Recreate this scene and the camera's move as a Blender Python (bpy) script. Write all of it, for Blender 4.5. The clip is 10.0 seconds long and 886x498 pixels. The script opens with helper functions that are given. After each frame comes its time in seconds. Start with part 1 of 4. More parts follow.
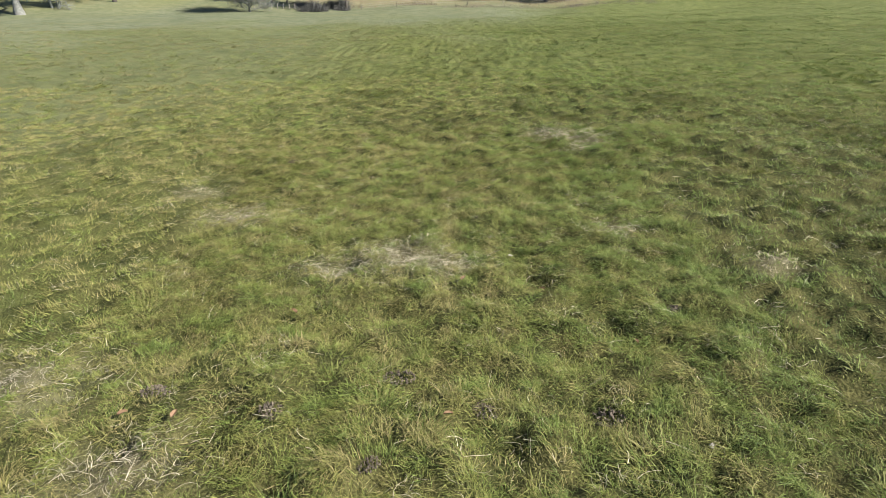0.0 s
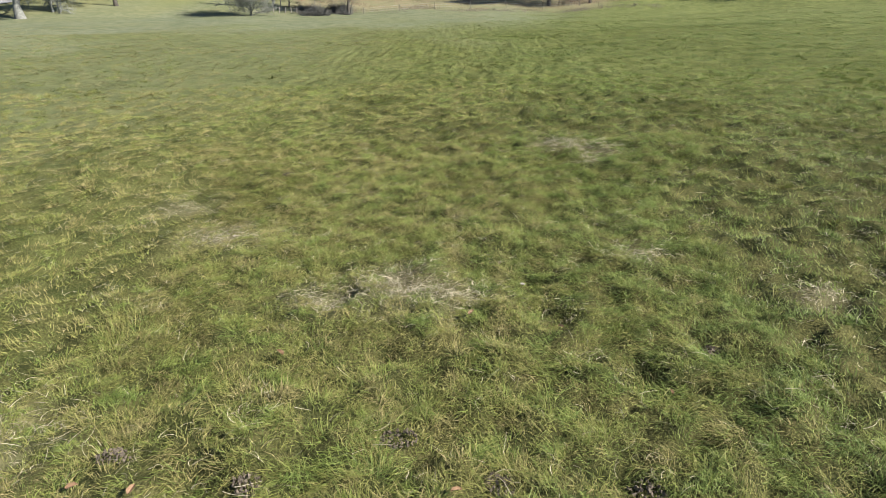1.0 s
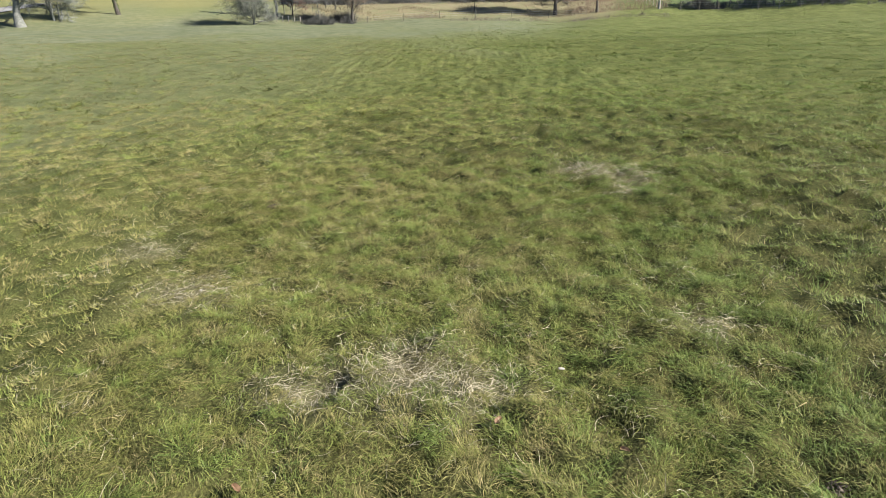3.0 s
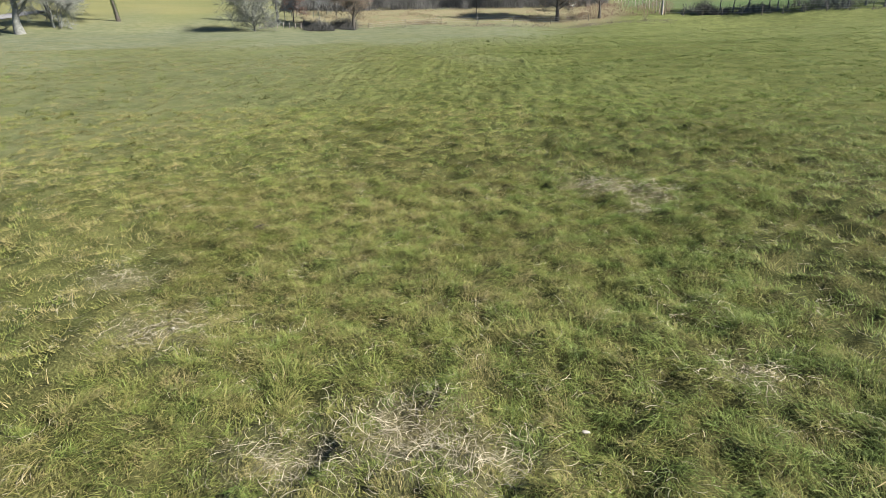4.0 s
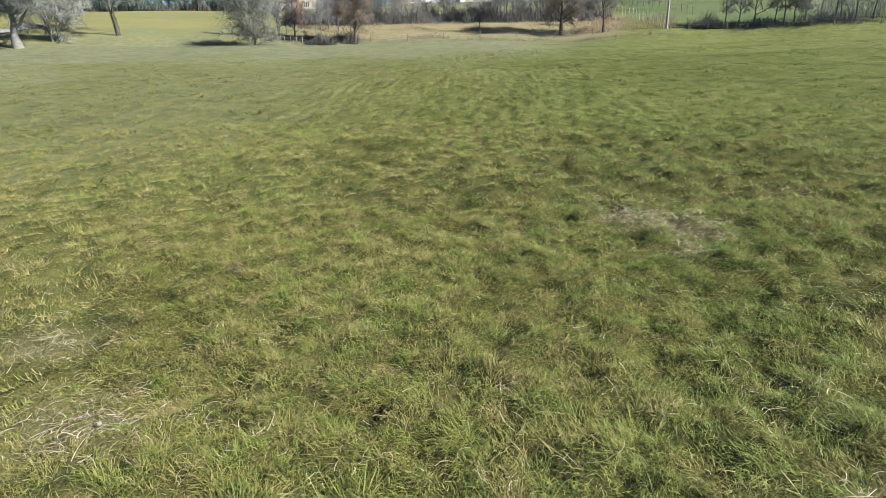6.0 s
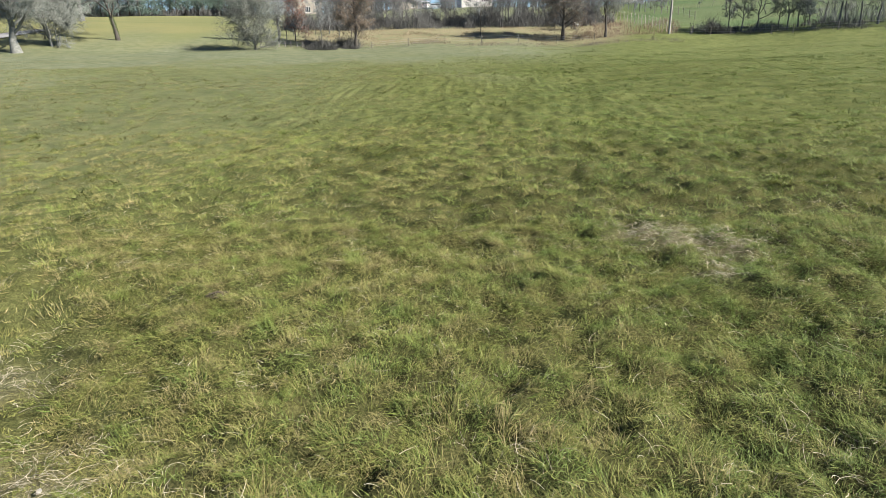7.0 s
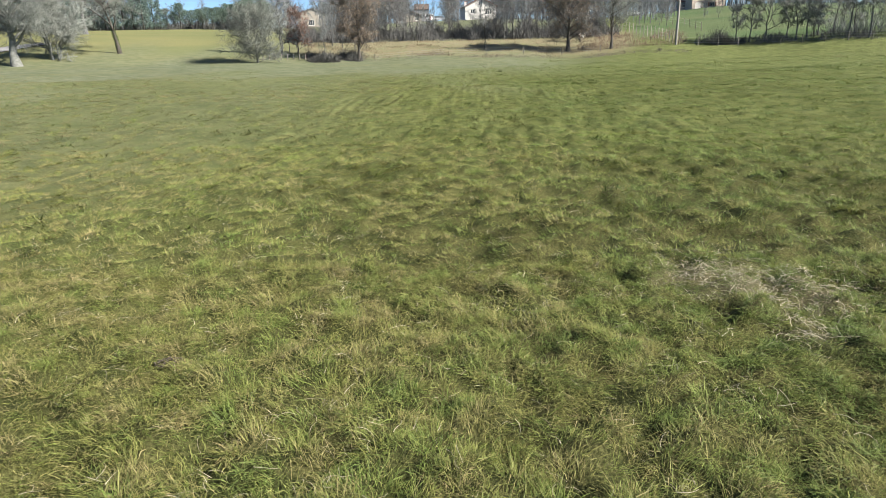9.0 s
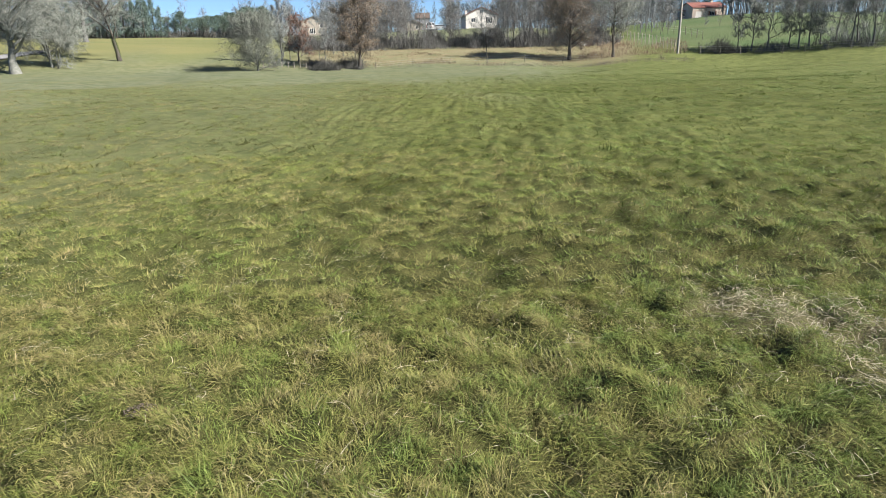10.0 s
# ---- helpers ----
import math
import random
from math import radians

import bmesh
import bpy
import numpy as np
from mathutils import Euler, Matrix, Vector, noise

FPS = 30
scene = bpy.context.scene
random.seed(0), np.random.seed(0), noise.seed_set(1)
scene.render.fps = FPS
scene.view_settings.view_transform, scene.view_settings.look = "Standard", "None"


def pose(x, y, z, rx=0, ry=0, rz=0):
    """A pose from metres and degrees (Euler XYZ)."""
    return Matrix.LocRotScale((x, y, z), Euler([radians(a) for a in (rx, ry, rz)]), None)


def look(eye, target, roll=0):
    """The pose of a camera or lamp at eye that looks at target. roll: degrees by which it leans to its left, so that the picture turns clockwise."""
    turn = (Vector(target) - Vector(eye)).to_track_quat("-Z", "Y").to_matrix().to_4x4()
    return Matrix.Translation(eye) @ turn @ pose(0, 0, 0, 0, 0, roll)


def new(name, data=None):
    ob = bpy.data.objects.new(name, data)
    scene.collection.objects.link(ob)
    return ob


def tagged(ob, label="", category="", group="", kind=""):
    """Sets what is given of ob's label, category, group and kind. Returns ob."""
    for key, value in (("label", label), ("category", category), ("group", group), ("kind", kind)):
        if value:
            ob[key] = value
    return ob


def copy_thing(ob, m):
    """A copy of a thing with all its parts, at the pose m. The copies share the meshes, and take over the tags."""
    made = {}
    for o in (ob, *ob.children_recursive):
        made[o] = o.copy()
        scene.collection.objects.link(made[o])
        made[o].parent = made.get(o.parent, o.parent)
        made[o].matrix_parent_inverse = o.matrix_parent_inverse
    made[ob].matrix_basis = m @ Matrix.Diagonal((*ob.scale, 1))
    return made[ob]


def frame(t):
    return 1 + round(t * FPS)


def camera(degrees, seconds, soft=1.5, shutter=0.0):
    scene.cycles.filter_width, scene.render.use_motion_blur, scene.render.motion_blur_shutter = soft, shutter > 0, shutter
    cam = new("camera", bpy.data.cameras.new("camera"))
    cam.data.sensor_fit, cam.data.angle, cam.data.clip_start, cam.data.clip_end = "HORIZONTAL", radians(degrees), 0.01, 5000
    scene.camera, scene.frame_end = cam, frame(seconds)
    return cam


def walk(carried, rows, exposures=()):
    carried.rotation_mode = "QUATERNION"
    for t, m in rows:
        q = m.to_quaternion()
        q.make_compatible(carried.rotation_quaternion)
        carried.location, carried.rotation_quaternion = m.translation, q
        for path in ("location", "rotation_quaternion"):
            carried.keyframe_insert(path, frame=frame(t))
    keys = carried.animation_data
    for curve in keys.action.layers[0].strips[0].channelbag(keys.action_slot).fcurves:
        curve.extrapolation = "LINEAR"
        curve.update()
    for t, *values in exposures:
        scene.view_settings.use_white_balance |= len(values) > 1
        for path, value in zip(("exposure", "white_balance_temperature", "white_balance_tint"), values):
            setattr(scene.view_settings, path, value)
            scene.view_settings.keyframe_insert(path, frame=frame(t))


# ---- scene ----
cam = camera(72.0, 10.0, soft=0.8)
PATH = [
    (0, (0.369, -0.507, 3.137), (0.314, 1.342, 2.377), -1.5),
    (0.5, (0.35, -0.116, 3.133), (0.29, 1.735, 2.378), -1.6),
    (1, (0.318, 0.284, 3.111), (0.256, 2.137, 2.362), -1.5),
    (1.5, (0.266, 0.688, 3.09), (0.202, 2.543, 2.347), -1.5),
    (2, (0.225, 1.114, 3.084), (0.157, 2.972, 2.347), -1.5),
    (2.5, (0.19, 1.536, 3.075), (0.12, 3.397, 2.344), -1.4),
    (4, (0.126, 2.798, 3.035), (0.048, 4.668, 2.328), -1.5),
    (4.5, (0.094, 3.21, 3.008), (0.015, 5.083, 2.312), -1.5),
    (5, (0.047, 3.608, 2.976), (-0.033, 5.485, 2.29), -1.5),
    (5.5, (0.003, 3.993, 2.938), (-0.079, 5.874, 2.263), -1.5),
    (7, (-0.091, 5.149, 2.837), (-0.177, 7.038, 2.186), -1.5),
    (7.5, (-0.12, 5.526, 2.805), (-0.209, 7.417, 2.161), -1.5),
    (8, (-0.161, 5.914, 2.781), (-0.252, 7.807, 2.141), -1.6),
    (8.5, (-0.183, 6.285, 2.753), (-0.278, 8.181, 2.125), -1.7),
    (9, (-0.228, 6.641, 2.724), (-0.326, 8.542, 2.109), -1.7),
    (9.5, (-0.286, 6.992, 2.72), (-0.385, 8.897, 2.117), -1.7),
    (10, (-0.348, 7.333, 2.695), (-0.446, 9.242, 2.104), -1.6),
]
walk(cam, [(t, look(eye, target, roll)) for t, eye, target, roll in PATH])

# ---- light: low winter sun from the right, clear sky ----
SUN_EL, SUN_AZ = 35.0, 110.0          # degrees above the ground; clockwise from the way ahead (+y)
EXPOSURE = 1.78
scene.view_settings.exposure = EXPOSURE
world = bpy.data.worlds.new("sky")
scene.world = world
world.use_nodes = True
_n, _l = world.node_tree.nodes, world.node_tree.links
_sky = _n.new("ShaderNodeTexSky")
_sky.sky_type, _sky.sun_disc = "NISHITA", False
_sky.sun_elevation, _sky.sun_rotation = radians(SUN_EL), radians(SUN_AZ)
_sky.air_density, _sky.dust_density, _sky.ozone_density = 1.0, 0.0, 6.0
_sky.altitude = 2500
_l.new(_sky.outputs[0], _n["Background"].inputs[0])
_n["Background"].inputs[1].default_value = 0.043
_sun = bpy.data.lights.new("sun", "SUN")
_sun.energy, _sun.angle, _sun.color = 5.0, radians(0.5), (1.0, 0.93, 0.83)
SUN_DIR = Vector((math.sin(radians(SUN_AZ)) * math.cos(radians(SUN_EL)), math.cos(radians(SUN_AZ)) * math.cos(radians(SUN_EL)), math.sin(radians(SUN_EL))))
new("sun", _sun).matrix_world = look(SUN_DIR * 300, (0, 0, 0))


# ---- materials ----
def nodes_of(name):
    m = bpy.data.materials.new(name)
    m.use_nodes = True
    return m, m.node_tree.nodes, m.node_tree.links, m.node_tree.nodes["Principled BSDF"]


def mixed(n, l, fac, a, b, mode="MIX"):
    """A colour mix node; fac, a, b are sockets or values."""
    x = n.new("ShaderNodeMix")
    x.data_type, x.blend_type = "RGBA", mode
    for i, v in ((0, fac), (6, a), (7, b)):
        if isinstance(v, bpy.types.NodeSocket):
            l.new(v, x.inputs[i])
        elif i == 0:
            x.inputs[0].default_value = v
        else:
            x.inputs[i].default_value = (*v, 1)
    return x.outputs[2]


def noisy(n, l, scale, detail=4.0, lo=0.35, hi=0.65, stretch=None, where="Position"):
    """A noise in world metres, pulled to 0..1."""
    if where == "Position":
        co = n.new("ShaderNodeNewGeometry").outputs["Position"]
    else:
        co = n.new("ShaderNodeTexCoord").outputs["Object"]
    if stretch:
        mp = n.new("ShaderNodeMapping")
        mp.inputs["Scale"].default_value = stretch
        l.new(co, mp.inputs["Vector"])
        co = mp.outputs[0]
    t = n.new("ShaderNodeTexNoise")
    t.inputs["Scale"].default_value, t.inputs["Detail"].default_value = scale, detail
    l.new(co, t.inputs["Vector"])
    r = n.new("ShaderNodeMapRange")
    r.inputs[1].default_value, r.inputs[2].default_value = lo, hi
    l.new(t.outputs[0], r.inputs[0])
    return r.outputs[0]


def bumped(n, l, bsdf, height, strength, distance):
    b = n.new("ShaderNodeBump")
    b.inputs["Strength"].default_value, b.inputs["Distance"].default_value = strength, distance
    l.new(height, b.inputs["Height"])
    l.new(b.outputs[0], bsdf.inputs["Normal"])


def surface(name, c1, c2, scale=3.0, rough=0.8, bump=0.3, depth=0.02, metal=0.0, island=0.0, thin=0.0, stretch=None, stain=None):
    """A surface of two colours at two scales, with relief; island: how much single pieces differ; thin: light through leaves."""
    m, n, l, p = nodes_of(name)
    big, small = noisy(n, l, scale * 0.22, 3, stretch=stretch), noisy(n, l, scale, 6, stretch=stretch)
    col = mixed(n, l, small, c1, c2)
    dark = tuple(v * 0.72 for v in (stain or c1))
    half = n.new("ShaderNodeMath")
    half.operation = "MULTIPLY"
    half.inputs[1].default_value = 0.45
    l.new(big, half.inputs[0])
    col = mixed(n, l, half.outputs[0], col, dark)
    if island:
        g = n.new("ShaderNodeNewGeometry")
        hs = n.new("ShaderNodeHueSaturation")
        r = n.new("ShaderNodeMapRange")
        r.inputs[3].default_value, r.inputs[4].default_value = 1 - island, 1 + island
        l.new(g.outputs["Random Per Island"], r.inputs[0])
        l.new(r.outputs[0], hs.inputs["Value"])
        l.new(col, hs.inputs["Color"])
        col = hs.outputs[0]
    l.new(col, p.inputs["Base Color"])
    p.inputs["Roughness"].default_value, p.inputs["Metallic"].default_value = rough, metal
    p.inputs["Specular IOR Level"].default_value = 0.3
    if bump:
        bumped(n, l, p, small, bump, depth)
    if thin:
        t, x = n.new("ShaderNodeBsdfTranslucent"), n.new("ShaderNodeMixShader")
        l.new(col, t.inputs[0])
        x.inputs[0].default_value = thin
        l.new(p.outputs[0], x.inputs[1])
        l.new(t.outputs[0], x.inputs[2])
        l.new(x.outputs[0], n["Material Output"].inputs[0])
    return m


def grass_look(name, dark, mid, light, thin):
    """Leaves of grass: each differs; whole tufts are fresh, bluish or yellowed, in drifts some metres wide."""
    m, n, l, p = nodes_of(name)
    g = n.new("ShaderNodeNewGeometry")
    ramp = n.new("ShaderNodeValToRGB")
    e = ramp.color_ramp.elements
    e[0].color, e[1].color = (*dark, 1), (*light, 1)
    k = e.new(0.5)
    k.color = (*mid, 1)
    l.new(g.outputs["Random Per Island"], ramp.inputs[0])
    a = n.new("ShaderNodeAttribute")
    a.attribute_name = "tuft"
    kind = n.new("ShaderNodeValToRGB")
    e = kind.color_ramp.elements
    # high tones: yellowed grass, with extra blue painting the pale haze on the left
    e[0].position, e[0].color = 0.0, (0.66, 0.90, 0.66, 1)
    e[1].position, e[1].color = 1.0, (1.36, 1.14, 1.56, 1)
    for at, c in ((0.24, (0.88, 1.07, 0.78)), (0.55, (1.07, 1.03, 0.95)), (0.80, (1.20, 1.04, 1.28))):
        k = e.new(at)
        k.color = (*c, 1)
    drift = noisy(n, l, 0.30, 3, 0.30, 0.70)
    add = n.new("ShaderNodeMath")
    add.operation = "MULTIPLY_ADD"
    add.inputs[1].default_value, add.inputs[2].default_value = 0.32, -0.16
    l.new(drift, add.inputs[0])
    tone = n.new("ShaderNodeMath")
    l.new(add.outputs[0], tone.inputs[0])
    l.new(a.outputs["Fac"], tone.inputs[1])
    l.new(tone.outputs[0], kind.inputs[0])
    col = mixed(n, l, 1.0, ramp.outputs[0], kind.outputs[0], "MULTIPLY")
    l.new(col, p.inputs["Base Color"])
    p.inputs["Roughness"].default_value, p.inputs["Specular IOR Level"].default_value = 0.6, 0.22
    t, x = n.new("ShaderNodeBsdfTranslucent"), n.new("ShaderNodeMixShader")
    l.new(col, t.inputs[0])
    x.inputs[0].default_value = thin
    l.new(p.outputs[0], x.inputs[1])
    l.new(t.outputs[0], x.inputs[2])
    l.new(x.outputs[0], n["Material Output"].inputs[0])
    return m


def meadow_look():
    """The sward under and beyond the single blades; the mesh's 'cover' says dry, yellow, grazed and haze-greyed."""
    m, n, l, p = nodes_of("meadow")
    a = n.new("ShaderNodeAttribute")
    a.attribute_name = "cover"
    s = n.new("ShaderNodeSeparateColor")
    l.new(a.outputs["Color"], s.inputs[0])
    fine, tuft = noisy(n, l, 42, 6, 0.34, 0.66), noisy(n, l, 2.4, 5, 0.40, 0.60)
    drift, wide = noisy(n, l, 0.33, 4, 0.36, 0.64), noisy(n, l, 0.06, 4, 0.38, 0.62, stretch=(0.6, 1.6, 1))
    lush = mixed(n, l, fine, (0.054, 0.070, 0.018), (0.132, 0.154, 0.050))
    lush = mixed(n, l, tuft, lush, mixed(n, l, fine, (0.078, 0.086, 0.023), (0.155, 0.158, 0.052)))
    olive = mixed(n, l, fine, (0.054, 0.064, 0.019), (0.146, 0.156, 0.054))
    col = mixed(n, l, drift, lush, olive)
    patch = noisy(n, l, 0.85, 6, 0.40, 0.60, stretch=(1, 0.7, 1))
    col = mixed(n, l, patch, mixed(n, l, 0.45, col, (0.050, 0.072, 0.018)), mixed(n, l, 0.40, col, (0.132, 0.156, 0.056)))
    clump = n.new("ShaderNodeMath")
    clump.operation = "MULTIPLY"
    clump.inputs[1].default_value = 0.6
    l.new(noisy(n, l, 2.1, 4, 0.46, 0.62), clump.inputs[0])
    col = mixed(n, l, clump.outputs[0], col, (0.038, 0.052, 0.014))
    # dead litter, blackened further to paint in the shade between the blades
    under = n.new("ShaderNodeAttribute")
    under.attribute_name = "shaded_thatch"
    shaded_thatch = mixed(n, l, fine, (0.012, 0.015, 0.005), (0.045, 0.050, 0.018))
    shaded_thatch = mixed(n, l, tuft, shaded_thatch, mixed(n, l, fine, (0.026, 0.028, 0.010), (0.085, 0.082, 0.032)))
    col = mixed(n, l, under.outputs["Fac"], col, shaded_thatch)
    # short grazed grass; its grey-blue cast also paints the haze over the pasture
    short = mixed(n, l, tuft, (0.100, 0.114, 0.072), (0.145, 0.155, 0.102))
    short = mixed(n, l, noisy(n, l, 0.12, 6, 0.36, 0.64), short, (0.132, 0.138, 0.078))
    short = mixed(n, l, noisy(n, l, 0.9, 7, 0.42, 0.62), short, (0.090, 0.106, 0.060))
    col = mixed(n, l, s.outputs[2], col, short)
    hill = mixed(n, l, wide, mixed(n, l, tuft, (0.050, 0.082, 0.036), (0.076, 0.110, 0.050)), (0.090, 0.110, 0.055))
    col = mixed(n, l, a.outputs["Alpha"], col, hill)
    dry = mixed(n, l, tuft, (0.150, 0.138, 0.086), (0.220, 0.195, 0.128))
    dry = mixed(n, l, wide, dry, (0.125, 0.132, 0.068))
    dry = mixed(n, l, noisy(n, l, 0.7, 6, 0.42, 0.6), dry, (0.170, 0.146, 0.092))
    col = mixed(n, l, s.outputs[0], col, dry)
    yellow = mixed(n, l, wide, (0.156, 0.152, 0.068), (0.124, 0.134, 0.058))
    col = mixed(n, l, s.outputs[1], col, yellow)
    l.new(col, p.inputs["Base Color"])
    p.inputs["Roughness"].default_value, p.inputs["Specular IOR Level"].default_value = 0.95, 0.05
    h = n.new("ShaderNodeMath")
    h.operation = "ADD"
    l.new(fine, h.inputs[0])
    l.new(tuft, h.inputs[1])
    bumped(n, l, p, h.outputs[0], 0.45, 0.05)
    return m


def glassy(name, tint):
    m, n, l, p = nodes_of(name)
    p.inputs["Base Color"].default_value = (*tint, 1)
    p.inputs["Roughness"].default_value, p.inputs["Specular IOR Level"].default_value = 0.06, 0.7
    return m


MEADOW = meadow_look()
BLADE = grass_look("grass_blade", (0.060, 0.073, 0.020), (0.152, 0.164, 0.047), (0.216, 0.210, 0.084), 0.20)
FAR_BLADE = grass_look("grass_tuft", (0.094, 0.102, 0.035), (0.124, 0.132, 0.049), (0.144, 0.144, 0.063), 0.18)
STRAW = surface("dry_straw", (0.38, 0.35, 0.265), (0.25, 0.22, 0.155), 14, 0.6, 0, island=0.45, thin=0.15)
SOIL = surface("dark_soil", (0.060, 0.050, 0.038), (0.125, 0.104, 0.078), 30, 0.95, 0.8, 0.01, island=0.3)
DEAD_LEAF = surface("dead_leaf", (0.15, 0.090, 0.050), (0.21, 0.135, 0.082), 30, 0.7, 0.2, 0.003, thin=0.2)
PALE = surface("pale_chip", (0.27, 0.26, 0.23), (0.20, 0.19, 0.165), 40, 0.7, 0.3, 0.003)
BARK = surface("grey_bark", (0.078, 0.080, 0.080), (0.138, 0.138, 0.132), 6, 0.9, 0.6, 0.03, stretch=(3, 3, 0.5))
BARK_DARK = surface("dark_bark", (0.045, 0.040, 0.035), (0.085, 0.076, 0.066), 6, 0.9, 0.6, 0.03, stretch=(3, 3, 0.5))
BARK_LICHEN = surface("lichen_bark", (0.165, 0.172, 0.158), (0.088, 0.090, 0.084), 4, 0.9, 0.6, 0.03)
# far and grey twigs: distance haze is mixed into their colour as blue-grey
HAZED_TWIG = surface("hazed_twig", (0.092, 0.106, 0.116), (0.135, 0.148, 0.156), 0.4, 0.9, 0, island=0.3)
TWIG = surface("grey_twig", (0.118, 0.128, 0.130), (0.162, 0.172, 0.172), 1.2, 0.85, 0, island=0.3)
TWIG_BROWN = surface("brown_twig", (0.112, 0.110, 0.106), (0.158, 0.154, 0.146), 1.2, 0.85, 0, island=0.3)
TWIG_SHRUB = surface("shrub_twig", (0.140, 0.152, 0.132), (0.100, 0.108, 0.096), 1.2, 0.85, 0, island=0.3)
TWIG_LICHEN = surface("lichen_twig", (0.190, 0.208, 0.188), (0.128, 0.138, 0.126), 1.2, 0.85, 0, island=0.3)
OAK_LEAF = surface("withered_oak_leaf", (0.165, 0.130, 0.100), (0.225, 0.182, 0.140), 2.0, 0.75, 0, island=0.4, thin=0.35)
BLOSSOM = surface("white_blossom", (0.62, 0.62, 0.58), (0.48, 0.48, 0.43), 3.0, 0.7, 0, island=0.3, thin=0.3)
RUSSET_LEAF = surface("russet_leaf", (0.14, 0.075, 0.058), (0.185, 0.108, 0.080), 2.0, 0.75, 0, island=0.4, thin=0.25)
IVY_LEAF = surface("ivy_leaf", (0.035, 0.055, 0.018), (0.075, 0.10, 0.032), 3.0, 0.5, 0, island=0.4, thin=0.1)
# needle colours are paled and blued to paint in the haze before them
CONIFER = surface("conifer_needles", (0.068, 0.104, 0.088), (0.098, 0.138, 0.114), 1.0, 0.7, 0, island=0.2, thin=0.1)
PINE = surface("pine_needles", (0.070, 0.106, 0.084), (0.100, 0.140, 0.106), 1.0, 0.7, 0, island=0.2, thin=0.1)
COPSE_STEM = surface("copse_stem", (0.080, 0.082, 0.082), (0.125, 0.124, 0.118), 2.0, 0.85, 0, island=0.4)
BRAMBLE = surface("bramble_stem", (0.105, 0.092, 0.078), (0.175, 0.150, 0.128), 2.0, 0.85, 0, island=0.4)
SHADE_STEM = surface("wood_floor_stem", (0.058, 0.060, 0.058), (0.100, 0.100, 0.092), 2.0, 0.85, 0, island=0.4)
REED = surface("withered_stem", (0.245, 0.200, 0.132), (0.18, 0.145, 0.095), 2.0, 0.85, 0, island=0.35)
WEED = surface("red_brown_stem", (0.22, 0.155, 0.118), (0.155, 0.11, 0.088), 2.0, 0.85, 0, island=0.35)
DARK_POST = surface("dark_weathered_wood", (0.15, 0.135, 0.115), (0.10, 0.09, 0.078), 9, 0.85, 0.4, 0.01, stretch=(4, 4, 0.5))
POST_WOOD = surface("weathered_wood", (0.34, 0.31, 0.27), (0.24, 0.21, 0.18), 9, 0.85, 0.4, 0.01, stretch=(4, 4, 0.5))
POLE_WOOD = surface("pale_pole_wood", (0.26, 0.25, 0.23), (0.19, 0.18, 0.165), 5, 0.8, 0.4, 0.01, stretch=(4, 4, 0.3))
STEEL = surface("galvanised_steel", (0.45, 0.46, 0.47), (0.33, 0.34, 0.35), 8, 0.45, 0.1, 0.004, metal=0.9)
WHITE_WALL = surface("white_render", (0.52, 0.51, 0.49), (0.44, 0.43, 0.41), 2.0, 0.9, 0.25, 0.01)
BEIGE_WALL = surface("beige_render", (0.31, 0.285, 0.245), (0.25, 0.23, 0.195), 1.5, 0.9, 0.25, 0.01)
PINK_WALL = surface("cream_render", (0.50, 0.425, 0.365), (0.43, 0.365, 0.31), 1.5, 0.9, 0.25, 0.01)
GREY_WALL = surface("grey_boards", (0.25, 0.27, 0.28), (0.19, 0.20, 0.215), 3.0, 0.8, 0.3, 0.02, stretch=(6, 6, 0.3))
RED_ROOF = surface("red_tiles", (0.175, 0.070, 0.055), (0.13, 0.055, 0.045), 4.0, 0.8, 0.5, 0.04, stretch=(3, 1, 1))
BROWN_ROOF = surface("brown_tiles", (0.16, 0.112, 0.088), (0.12, 0.085, 0.068), 4.0, 0.85, 0.5, 0.04, stretch=(3, 1, 1))
DARK_ROOF = surface("dark_tiles", (0.095, 0.072, 0.060), (0.07, 0.056, 0.048), 4.0, 0.85, 0.5, 0.04, stretch=(3, 1, 1))
SHUTTER = surface("brown_shutter", (0.22, 0.105, 0.065), (0.17, 0.08, 0.05), 6.0, 0.6, 0.2, 0.01)
FRAME = surface("window_frame", (0.74, 0.72, 0.68), (0.66, 0.64, 0.60), 6.0, 0.6, 0.1, 0.005)
WINDOW = glassy("window_glass", (0.03, 0.036, 0.042))
VAN_PAINT = surface("white_car_paint", (0.80, 0.80, 0.80), (0.74, 0.74, 0.74), 2.0, 0.3, 0, 0)
SILVER_PAINT = surface("silver_car_paint", (0.52, 0.54, 0.56), (0.46, 0.48, 0.50), 2.0, 0.3, 0, 0, metal=0.4)
RUBBER = surface("tyre_rubber", (0.025, 0.025, 0.026), (0.04, 0.04, 0.04), 10, 0.8, 0.2, 0.01)
TAIL = surface("red_lamp_lens", (0.45, 0.03, 0.02), (0.38, 0.02, 0.02), 10, 0.3, 0, 0)
ROAD = surface("pale_lane", (0.20, 0.20, 0.20), (0.15, 0.15, 0.15), 1.5, 0.9, 0.3, 0.02)


# ---- shape of the land ----
def waves(x, y, length, seed, n=9):
    """A smooth random field of about -1..1 with hills of that length."""
    r = np.random.default_rng(seed)
    a, ph = r.uniform(0, 2 * np.pi, n), r.uniform(0, 2 * np.pi, n)
    k = 2 * np.pi / (length * r.uniform(0.6, 1.6, n))
    return sum(np.sin(k[i] * (np.cos(a[i]) * x + np.sin(a[i]) * y) + ph[i]) for i in range(n)) / math.sqrt(n)


